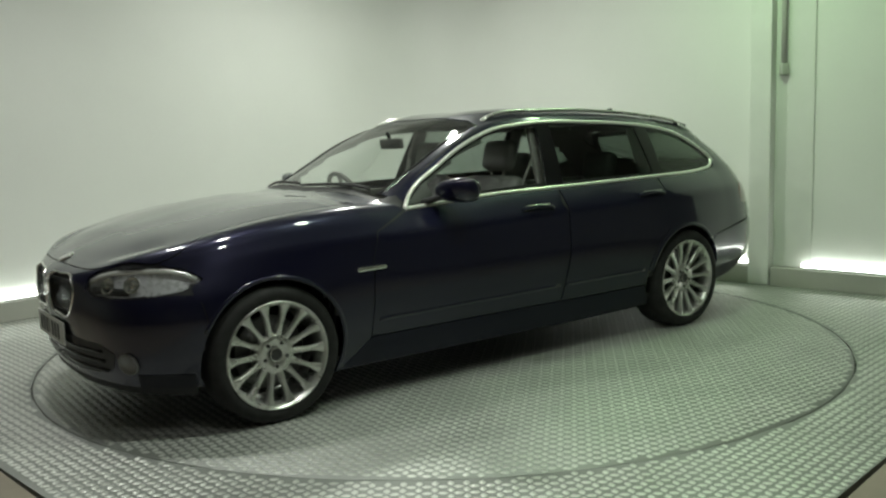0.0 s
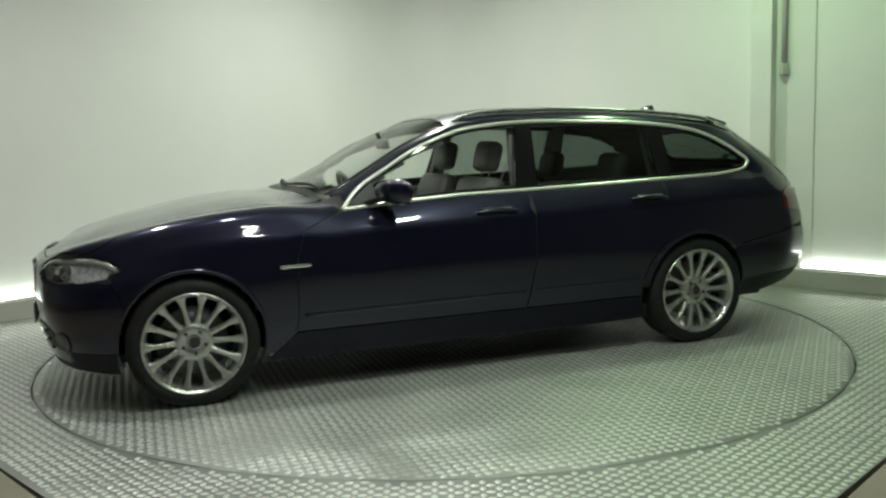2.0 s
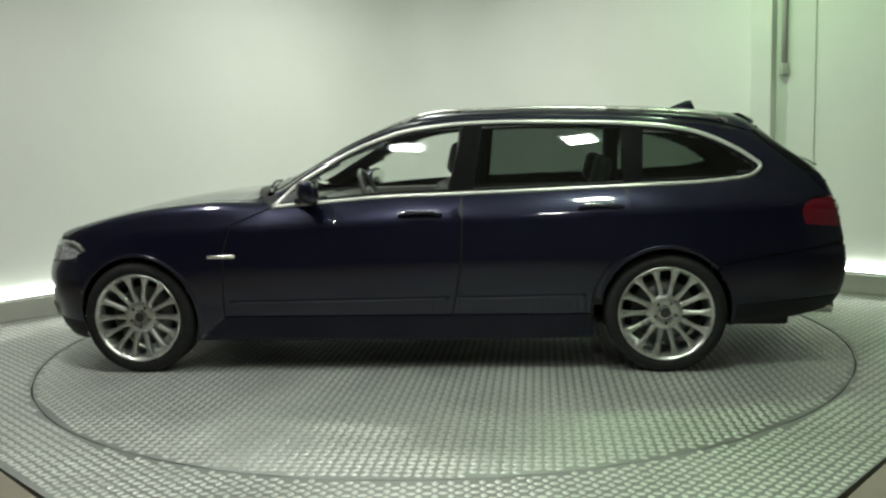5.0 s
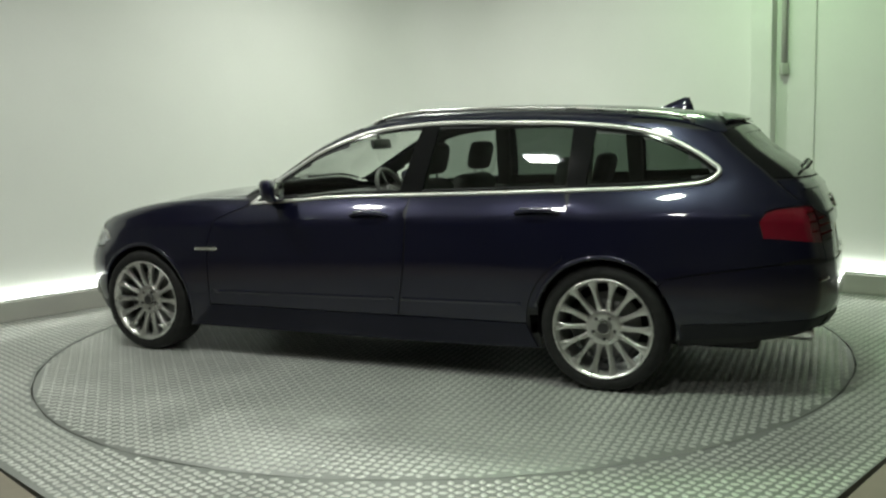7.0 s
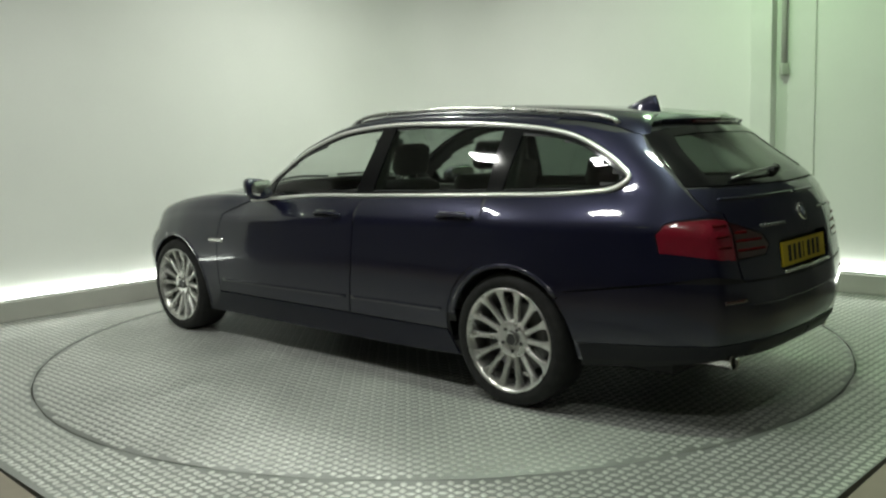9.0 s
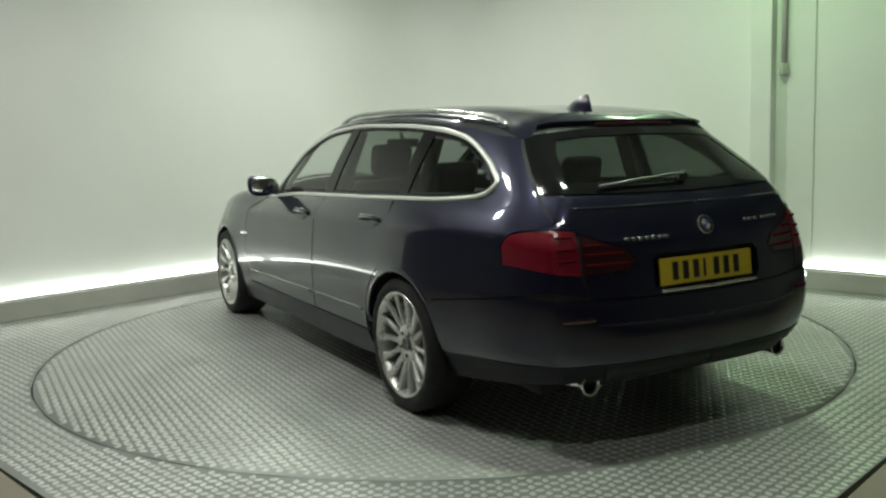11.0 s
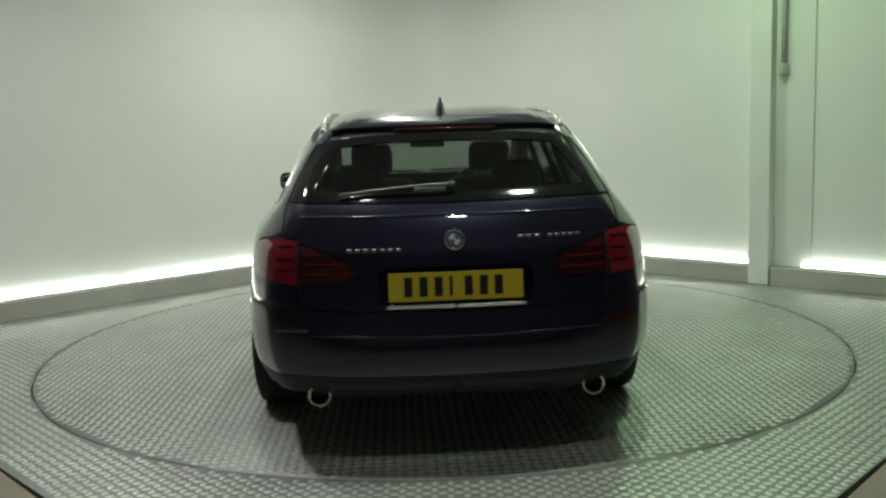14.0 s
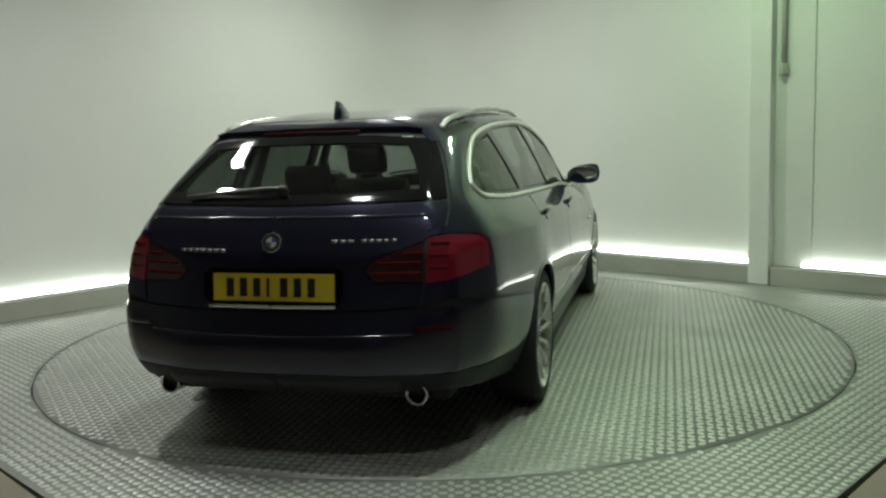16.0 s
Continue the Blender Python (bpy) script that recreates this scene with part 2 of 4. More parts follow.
    for a0, a1, b0, b1 in ((EDGE_SE + 0.004, 7.0, -5.0, 7.5), (-5.5, EDGE_SE + 0.001, EDGE_SW + 0.004, 7.5)):
        bm = bmesh.new()
        low = [bm.verts.new(nl * a - nr * b + Vector((0, 0, -0.079))) for a, b in ((a0, b0), (a1, b0), (a1, b1), (a0, b1))]
        up = [bm.verts.new(v.co + Vector((0, 0, 0.074))) for v in low]
        bm.faces.new(low[::-1]); bm.faces.new(up)
        for k in range(4):
            bm.faces.new((low[k], low[(k + 1) % 4], up[(k + 1) % 4], up[k]))
        bmesh.ops.recalc_face_normals(bm, faces=bm.faces)
        tagged(link_mesh("floor_slab", bm, CONCRETE, smooth=False), "brown bare concrete floor beside the plated booth", "floor", kind="structure")
    # added walls, never in view, that close the hall and reflect fill light
    for name, x, y, sx, sy in (("fill_wall_south", 0, -11.4, 16, 0.2), ("fill_wall_west", -7.9, -2.5, 0.2, 18), ("fill_wall_east", 7.9, -2.5, 0.2, 18), ("fill_wall_north", 0, 6.4, 16, 0.2)):
        bm = box(bmesh.new(), Matrix.Translation((x, y, 1.63)), sx, sy, 3.42)
        tagged(link_mesh(name, bm, FILLWALL, smooth=False), "pale unseen wall added to reflect fill onto the car", "wall", kind="structure")


TABLE_R = 2.484
EDGE_SW, EDGE_SE = 2.87, 2.92   # how far the plated floor reaches towards the open sides


def lugs(inside, reach, turn, seed):
    """Raised almond lugs of tread plate in one mesh, crosswise in turn."""
    pitch = 0.042
    rnd = np.random.RandomState(seed)
    verts, faces = [], []
    n = int(reach / pitch)
    c, s = math.cos(turn), math.sin(turn)
    for i in range(-n, n + 1):
        for j in range(-n, n + 1):
            x, y = c * i * pitch - s * j * pitch, s * i * pitch + c * j * pitch
            if not inside(x, y):
                continue
            a = turn + (math.pi / 4 if (i + j) % 2 else -math.pi / 4)
            ca, sa = math.cos(a), math.sin(a)
            hgt = 0.0042 * rnd.uniform(0.75, 1.1)
            base = len(verts)
            for px, py, pz in ((-0.0215, 0, 0), (-0.008, -0.0125, 0), (0.008, -0.0125, 0), (0.0215, 0, 0), (0.008, 0.0125, 0), (-0.008, 0.0125, 0),
                               (-0.011, 0, hgt), (0.011, 0, hgt)):
                verts.append((x + ca * px - sa * py, y + sa * px + ca * py, pz))
            b = base
            faces += [(b, b + 1, b + 6), (b + 1, b + 2, b + 7, b + 6), (b + 2, b + 3, b + 7), (b + 3, b + 4, b + 7), (b + 4, b + 5, b + 6, b + 7), (b + 5, b, b + 6)]
    me = bpy.data.meshes.new("tread_pattern")
    me.from_pydata(verts, [], faces)
    me.materials.append(LUG)
    me.polygons.foreach_set("use_smooth", [True] * len(me.polygons))
    return me


def on_platform(x, y, gap=0.0):
    p = Vector((x, y, 0))
    nl, nr = Vector((ld.y, -ld.x, 0)), Vector((-rd.y, rd.x, 0))
    left = (p - LEFT_MID).dot(nl)            # distance from the left plinth
    right = -(p - RIGHT_MID).dot(nr)
    sw, se = EDGE_SW - p.dot(-nr), EDGE_SE - p.dot(nl)
    return min(left, right, sw, se) > gap


def platform_corners():
    nl, nr = Vector((ld.y, -ld.x, 0)), Vector((-rd.y, rd.x, 0))
    lines = [(nl, LEFT_MID.dot(nl)), (nr, RIGHT_MID.dot(nr)), (nl, EDGE_SE), (nr, -EDGE_SW)]

    def meet(p, q):
        (a, c), (b, d) = p, q
        k = a.x * b.y - a.y * b.x
        return ((c * b.y - d * a.y) / k, (a.x * d - b.x * c) / k)
    return [meet(lines[0], lines[1]), meet(lines[1], lines[2]), meet(lines[2], lines[3]), meet(lines[3], lines[0])]


def build_floor():
    corners = platform_corners()
    n = 160
    hole = [((TABLE_R + 0.011) * math.cos(2 * math.pi * i / n), (TABLE_R + 0.011) * math.sin(2 * math.pi * i / n)) for i in range(n)]
    verts = [Vector(p) for p in corners + hole]
    edges = [(i, (i + 1) % 4) for i in range(4)] + [(4 + i, 4 + (i + 1) % n) for i in range(n)]
    vo, _, fo, *_ = delaunay_2d_cdt(verts, edges, [], 1, 1e-5)
    bm = bmesh.new()
    vs = [bm.verts.new((v.x, v.y, 0)) for v in vo]
    for f in fo:
        c = sum((vo[i] for i in f), Vector((0, 0))) / len(f)
        if c.length > TABLE_R:
            bm.faces.new([vs[i] for i in f])
    bmesh.ops.recalc_face_normals(bm, faces=bm.faces)
    if sum(f.normal.z for f in bm.faces) < 0:
        bmesh.ops.reverse_faces(bm, faces=bm.faces)
    r = bmesh.ops.extrude_face_region(bm, geom=list(bm.faces))
    bmesh.ops.translate(bm, verts=[v for v in r["geom"] if isinstance(v, bmesh.types.BMVert)], vec=(0, 0, -0.075))
    bmesh.ops.recalc_face_normals(bm, faces=bm.faces)
    deck = tagged(link_mesh("platform", bm, PLATE, smooth=False), "worn grey tread plate floor round the turntable", "platform", kind="structure")
    # black ring added inside the gap to stand for its shade
    bm = lathe(bmesh.new(), Matrix.Identity(4), [(TABLE_R + 0.0015, -0.03), (TABLE_R + 0.0095, -0.03), (TABLE_R + 0.0095, -0.02), (TABLE_R + 0.0015, -0.02), (TABLE_R + 0.0015, -0.03)], 160)
    part("gap_shade", bm, PLASTIC, deck, "black ring that stands for shade in the turntable gap", False)
    free = lambda x, y: math.hypot(x, y) > TABLE_R + 0.025 and on_platform(x, y, 0.02)
    near = lambda x, y: y < -2.42 and abs(x) < 0.60 and y > -2.86
    ob = new("tread_pattern", lugs(lambda x, y: free(x, y) and not near(x, y), 5.0, LEFT_DIR, 3))
    tagged(ob, "raised almond lugs on the grey plate floor", "tread", kind="stuff")
    # the lugs closest to the open side, one by one
    single = lugs(lambda x, y: math.hypot(x, y) < 0.01, 0.1, 0.0, 7)
    pitch, n = 0.042, 110
    c, s = math.cos(LEFT_DIR), math.sin(LEFT_DIR)
    for i in range(-n, n + 1):
        for j in range(-n, n + 1):
            x, y = c * i * pitch - s * j * pitch, s * i * pitch + c * j * pitch
            if near(x, y) and free(x, y):
                lug = new("lug", single)
                lug.parent = deck
                lug.matrix_basis = pose(x, y, 0, 0, 0, math.degrees(LEFT_DIR) + (90 if (i + j) % 2 else 0))


def build_turntable():
    root = empty("turntable")
    bm = bmesh.new()
    lathe(bm, Matrix.Identity(4), [(0, -0.07), (TABLE_R - 0.06, -0.07), (TABLE_R, -0.06), (TABLE_R, -0.003), (TABLE_R - 0.003, 0), (0, 0)], 160)
    part("disc", sharpen(bm), PLATE, root, "round worn tread plate disc")
    ob = new("tread_pattern", lugs(lambda x, y: math.hypot(x, y) < TABLE_R - 0.02, 2.6, 0.0, 5))
    ob.parent = root
    tagged(ob, "raised almond lugs of tread plate", kind="stuff")
    tagged(root, "round steel turntable flush with the plated floor", "turntable")
    return root


# ---------------------------------------------------------------- the estate car
OX, OY = 0.164, 0.050        # where the car stands on the disc, from its centre
AXLE, TRACK, HUB_Z, TYRE_R = 1.484, 0.80, 0.318, 0.326

# styling lines of one half of the body, each from the front round the side to the tail
LINES = [
    # lower edge
    [(2.185, 0, .20), (2.155, .40, .20), (2.03, .68, .19), (1.88, .80, .18), (1.484, .86, .17), (1.0, .86, .17), (.70, .86, .17), (.62, .86, .17), (.45, .86, .17), (.22, .86, .17),
     (-.05, .86, .17), (-.6, .86, .17), (-1.1, .86, .18), (-1.484, .86, .20), (-1.95, .80, .24), (-2.24, .73, .27), (-2.38, .66, .29), (-2.48, .40, .29), (-2.50, 0, .29)],
    # sill and bumper bulge
    [(2.228, 0, .36), (2.195, .42, .36), (2.07, .73, .36), (1.91, .85, .36), (1.484, .915, .36), (1.0, .905, .34), (.70, .90, .33), (.62, .90, .33), (.45, .90, .33), (.22, .90, .33),
     (-.05, .90, .33), (-.6, .90, .34), (-1.1, .905, .35), (-1.484, .925, .37), (-1.95, .868, .40), (-2.275, .796, .41), (-2.440, .706, .41), (-2.54, .42, .41), (-2.57, 0, .41)],
    # widest line
    [(2.255, 0, .55), (2.222, .40, .55), (2.095, .73, .56), (1.94, .85, .58), (1.484, .925, .62), (1.0, .925, .60), (.70, .925, .59), (.62, .925, .58), (.45, .925, .58), (.22, .926, .58),
     (-.05, .928, .58), (-.6, .93, .59), (-1.1, .93, .60), (-1.484, .935, .64), (-1.95, .880, .62), (-2.285, .808, .61), (-2.452, .722, .60), (-2.535, .42, .60), (-2.565, 0, .60)],
    # shoulder crease
    [(2.262, 0, .69), (2.205, .42, .69), (2.06, .70, .70), (1.88, .81, .735), (1.484, .885, .80), (1.0, .905, .815), (.70, .905, .82), (.62, .905, .825), (.45, .905, .83), (.22, .908, .835),
     (-.05, .91, .84), (-.6, .91, .86), (-1.1, .905, .87), (-1.484, .90, .88), (-1.95, .85, .885), (-2.25, .785, .88), (-2.405, .705, .865), (-2.503, .40, .85), (-2.533, 0, .85)],
    # fender crest and belt
    [(2.225, 0, .728), (2.160, .41, .740), (2.03, .650, .798), (1.83, .770, .842), (1.484, .826, .910), (1.0, .822, .950), (.74, .795, .945), (.64, .795, .945), (.45, .80, .955), (.22, .805, .967),
     (-.05, .81, .977), (-.6, .815, .987), (-1.1, .812, .999), (-1.484, .797, 1.011), (-1.95, .735, 1.03), (-2.22, .682, 1.035), (-2.358, .608, 1.018), (-2.436, .36, 1.003), (-2.466, 0, .998)],
    # bonnet crease, front pillar, roof rail, rear pillar
    [(2.17, 0, .760), (2.105, .37, .772), (1.98, .565, .814), (1.79, .665, .868), (1.45, .705, .934), (1.08, .725, .968), (.82, .722, .970), (.72, .722, .985), (.50, .702, 1.117), (.25, .676, 1.259),
     (-.06, .630, 1.363), (-.6, .608, 1.400), (-1.1, .600, 1.388), (-1.484, .60, 1.358), (-1.88, .578, 1.298), (-2.06, .570, 1.225), (-2.14, .538, 1.205), (-2.20, .32, 1.20), (-2.225, 0, 1.20)],
    # bonnet, screen and roof between crease and middle
    [(2.09, 0, .796), (2.03, .30, .812), (1.92, .42, .850), (1.73, .46, .897), (1.42, .48, .960), (1.14, .48, .992), (.90, .50, .998), (.80, .50, 1.02), (.545, .50, 1.132), (.255, .50, 1.284),
     (-.06, .50, 1.402), (-.6, .50, 1.436), (-1.1, .50, 1.426), (-1.5, .50, 1.400), (-1.83, .50, 1.358), (-1.98, .49, 1.328), (-2.02, .42, 1.325), (-2.06, .28, 1.328), (-2.08, 0, 1.33)],
    # middle
    [(2.05, 0, .812), (1.97, 0, .840), (1.87, 0, .875), (1.69, 0, .918), (1.40, 0, .974), (1.17, 0, 1.0), (.98, 0, 1.012), (.86, 0, 1.032), (.595, 0, 1.142), (.275, 0, 1.302),
     (-.06, 0, 1.420), (-.6, 0, 1.455), (-1.1, 0, 1.448), (-1.5, 0, 1.424), (-1.78, 0, 1.39), (-1.92, 0, 1.365), (-1.98, 0, 1.355), (-2.02, 0, 1.348), (-2.05, 0, 1.342)],
]
NU, NV = 16, 14     # steps between two neighbours along and across the lines


def hermite(P, steps, tight=()):
    """Smooth curve through the points P (n, ..., 3), evenly stepped between neighbours; at the points
    named in tight, with a factor, it turns in a closer bend."""
    P = np.asarray(P, float)
    n = len(P)
    h = np.maximum(np.linalg.norm(np.diff(P, axis=0), axis=-1), 1e-4)[..., None]
    s = np.diff(P, axis=0) / h
    T = np.empty_like(P)
    T[1:-1] = (s[:-1] * h[1:] + s[1:] * h[:-1]) / (h[:-1] + h[1:])
    T[0], T[-1] = s[0], s[-1]
    for i, factor in tight:
        T[i] *= factor
    out = []
    for i in range(n - 1):
        for k in range(steps):
            t = k / steps
            a, b, c, d = 2 * t**3 - 3 * t**2 + 1, t**3 - 2 * t**2 + t, -2 * t**3 + 3 * t**2, t**3 - t**2
            out.append(a * P[i] + b * h[i] * T[i] + c * P[i + 1] + d * h[i] * T[i + 1])
    out.append(P[-1])
    return np.array(out)


RIBS = np.stack([hermite(line, NU, ((16, .35), (17, .8))) for line in LINES])
# the shoulder line is a crease along the whole car, the line above it one as far as the rear pillar
EASED = np.concatenate([hermite(RIBS[:4], NV), hermite(RIBS[3:], NV)[1:]])
FOLDED = np.concatenate([hermite(RIBS[:4], NV), hermite(RIBS[3:6], NV)[1:], hermite(RIBS[5:], NV)[1:]])
COLUMN = np.arange(RIBS.shape[1]) / NU
FOLD = np.clip((14.6 - COLUMN) / 1.4, 0, 1)[None, :, None]
SKIN = FOLD * FOLDED + (1 - FOLD) * EASED
# the side glass rises from the belt to the roof almost straight, with a slight outward bow
RISE = np.linspace(0, 1, NV + 1)[:, None, None]
GLAZED = (1 - RISE) * RIBS[4] + RISE * RIBS[5] + 4 * RISE * (1 - RISE) * np.array([0, .010, 0])
PANE = (np.clip((COLUMN - 6.2) / .8, 0, 1) * np.clip((14.9 - COLUMN) / .9, 0, 1))[None, :, None]
SKIN[4 * NV:5 * NV + 1] = PANE * GLAZED + (1 - PANE) * SKIN[4 * NV:5 * NV + 1]
# between the shoulder crease and the belt the panels swell a little
SWELL = (1 - RISE) * RIBS[3] + RISE * RIBS[4] + 4 * RISE * (1 - RISE) * np.array([0, .0050, .0040])
FLANK = (np.clip((COLUMN - 5.0) / 1.5, 0, 1) * np.clip((15.2 - COLUMN) / 1.2, 0, 1))[None, :, None]
SKIN[3 * NV:4 * NV + 1] = FLANK * SWELL + (1 - FLANK) * SKIN[3 * NV:4 * NV + 1]
SKIN = SKIN.transpose(1, 0, 2)   # (along, across, 3)
SKIN[:, :, 1] = np.maximum(SKIN[:, :, 1], 0)
SKIN[0, :, 1] = SKIN[-1, :, 1] = 0
SKIN[:, -1, 1] = 0
MIRRORED = np.array([1, -1, 1])


def skin_normals():
    G = SKIN
    pu = np.concatenate([G[1:2] * MIRRORED, G, G[-2:-1] * MIRRORED], 0)
    du = pu[2:] - pu[:-2]
    pv = np.concatenate([2 * G[:, :1] - G[:, 1:2], G, G[:, -2:-1] * MIRRORED], 1)
    dv = pv[:, 2:] - pv[:, :-2]
    n = np.cross(dv, du)
    n /= np.maximum(np.linalg.norm(n, axis=-1, keepdims=True), 1e-9)
    mid = np.array([0, 0, 0.6])
    out = np.sign(((G - mid) * n).sum(-1, keepdims=True))
    return n * np.where(out == 0, 1, out)


NORMALS = skin_normals()
RU, RV = len(SKIN) - 1, SKIN.shape[1] - 1


def lookup(field, u, v):
    u, v = min(max(u, 0), RU - 1e-6), min(max(v, 0), RV - 1e-6)
    i, j = int(u), int(v)
    a, b = u - i, v - j
    return (1 - a) * (1 - b) * field[i, j] + a * (1 - b) * field[i + 1, j] + (1 - a) * b * field[i, j + 1] + a * b * field[i + 1, j + 1]


def place(u, v):
    return lookup(SKIN, u, v)


def outward(u, v):
    n = lookup(NORMALS, u, v)
    return n / np.linalg.norm(n)


def find(axes, a, b, ulo=0.0, uhi=18.0, vlo=0.0, vhi=7.0):
    """The skin parameters that show at the place (a, b) of two axes, within a range of the lines."""
    i0, i1, j0, j1 = int(ulo * NU), int(uhi * NU), int(vlo * NV), int(vhi * NV)
    block = SKIN[i0:i1 + 1, j0:j1 + 1][:, :, list(axes)]
    d = ((block - np.array([a, b])) ** 2).sum(-1)
    i, j = np.unravel_index(np.argmin(d), d.shape)
    u, v = float(i + i0), float(j + j0)
    for _ in range(4):
        p = lookup(SKIN, u, v)[list(axes)]
        e = 0.25
        ju = (lookup(SKIN, u + e, v)[list(axes)] - lookup(SKIN, u - e, v)[list(axes)]) / (2 * e)
        jv = (lookup(SKIN, u, v + e)[list(axes)] - lookup(SKIN, u, v - e)[list(axes)]) / (2 * e)
        det = ju[0] * jv[1] - ju[1] * jv[0]
        if abs(det) < 1e-9:
            break
        r = np.array([a, b]) - p
        u = min(max(u + max(-1, min(1, (r[0] * jv[1] - r[1] * jv[0]) / det)), i0), i1)
        v = min(max(v + max(-1, min(1, (ju[0] * r[1] - ju[1] * r[0]) / det)), j0), j1)
    return (u, v)


def side(pts, vhi=5.6, ulo=1.6, uhi=16.2):
    return [find((0, 2), x, z, ulo, uhi, 0, vhi) for x, z in pts]


def top(pts, vlo=3.6):
    return [find((0, 1), x, y, 0, 18, vlo, 7) for x, y in pts]


def front(pts):
    return [find((1, 2), y, z, 0, 3.2, 0, 5.4) for y, z in pts]


def tail(pts):
    return [find((1, 2), y, z, 14.6, 18, 0, 6.2) for y, z in pts]


def dense(pts, step=0.02, close=True):
    """Adds points to a line of places so that no gap is wider than step."""
    out = []
    n = len(pts)
    for i in range(n if close else n - 1):
        (a, b), (c, d) = pts[i], pts[(i + 1) % n]
        k = max(1, int(math.hypot(c - a, d - b) / step))
        out += [(a + (c - a) * t / k, b + (d - b) * t / k) for t in range(k)]
    return out if close else out + [pts[-1]]


def curve(pts, steps=6):
    """A smooth line through a few places."""
    return [tuple(p) for p in hermite(np.array(pts, float), steps)]


def arc(cx, cz, r, a0, a1, n=24):
    return [(cx + r * math.cos(radians(a0 + (a1 - a0) * i / n)), cz + r * math.sin(radians(a0 + (a1 - a0) * i / n))) for i in range(n + 1)]


def inside_loop(u, v, loop):
    hit = False
    j = len(loop) - 1
    for i in range(len(loop)):
        (a, b), (c, d) = loop[i], loop[j]
        if (b > v) != (d > v) and u < (c - a) * (v - b) / (d - b) + a:
            hit = not hit
        j = i
    return hit


def panel(loop, lift=0.003, rim=0.012, half=False, holes=(), su=4, sv=4):
    """A sheet cut out of the skin along a loop of skin parameters, lifted off it, with edges that turn in.
    half: mirrored and joined at the middle."""
    keep = []
    for p in loop:
        if not keep or abs(p[0] - keep[-1][0]) + abs(p[1] - keep[-1][1]) > 0.05:
            keep.append(p)
    loop = keep
    verts, edges = [Vector(p) for p in loop], [(i, (i + 1) % len(loop)) for i in range(len(loop))]
    for hole in holes:
        k = len(verts)
        verts += [Vector(p) for p in hole]
        edges += [(k + i, k + (i + 1) % len(hole)) for i in range(len(hole))]
    us, vs = [p[0] for p in loop], [p[1] for p in loop]
    for u in range(int(min(us) / su) * su, int(max(us)) + 1, su):
        for v in range(int(min(vs) / sv) * sv, int(max(vs)) + 1, sv):
            if inside_loop(u, v, loop) and not any(inside_loop(u, v, h) for h in holes):
                if all((u - a) ** 2 + (v - b) ** 2 > 1.0 for a, b in loop):
                    verts.append(Vector((u, v)))
    vo, _, fo, *_ = delaunay_2d_cdt(verts, edges, [], 0, 1e-4)
    bm = bmesh.new()
    way, rims = bm.verts.layers.float_vector.new("way"), bm.faces.layers.int.new("rim")
    pts = [place(p.x, p.y) + lift * outward(p.x, p.y) for p in vo]
    nrm = [outward(p.x, p.y) for p in vo]
    made = [bm.verts.new(p) for p in pts]
    for f in fo:
        cu, cv = sum(vo[i].x for i in f) / len(f), sum(vo[i].y for i in f) / len(f)
        if not inside_loop(cu, cv, loop) or any(inside_loop(cu, cv, h) for h in holes):
            continue
        n = sum((Vector(nrm[i]) for i in f), Vector())
        a, b, c = (Vector(pts[i]) for i in f[:3])
        order = f if (b - a).cross(c - a).dot(n) > 0 else f[::-1]
        bm.faces.new([made[i] for i in order])
    inner = {v: Vector(nrm[i]) for i, v in enumerate(made)}
    bmesh.ops.delete(bm, geom=[v for v in bm.verts if not v.link_faces], context="VERTS")
    if half:
        for v in bm.verts:
            if abs(v.co.y) < 0.004:
                v.co.y = 0
        old = list(bm.verts)
        twin = {v: v if v.co.y == 0 else bm.verts.new(v.co * Vector((1, -1, 1))) for v in old}
        for f in list(bm.faces):
            vs2 = [twin[v] for v in f.verts][::-1]
            if len(set(vs2)) == len(vs2) and not all(v.co.y == 0 for v in vs2):
                bm.faces.new(vs2)
        for v in old:
            if twin[v] is not v:
                inner[twin[v]] = inner[v] * Vector((1, -1, 1))
    if rim:
        border = [e for e in bm.edges if len(e.link_faces) == 1]
        back = {}
        for e in border:
            for v in e.verts:
                if v not in back:
                    back[v] = bm.verts.new(v.co - rim * inner[v])
        for e in border:
            loop_ = e.link_loops[0]
            a, b = loop_.vert, loop_.link_loop_next.vert
            bm.faces.new((b, a, back[a], back[b]))[rims] = 1
    for v, n in inner.items():
        if v.is_valid:
            v[way] = n
    return bm


def mirror_bm(bm):
    way = bm.verts.layers.float_vector.get("way")
    for v in bm.verts:
        v.co.y = -v.co.y
        if way:
            n = v[way].copy()
            v[way] = Vector((n.x, -n.y, n.z))
    bmesh.ops.reverse_faces(bm, faces=bm.faces)
    return bm


def pair(name, make, mat, parent, label=""):
    """A part on the near side and its twin on the far side."""
    return [part(name, make(), mat, parent, label), part(name, mirror_bm(make()), mat, parent, label)]


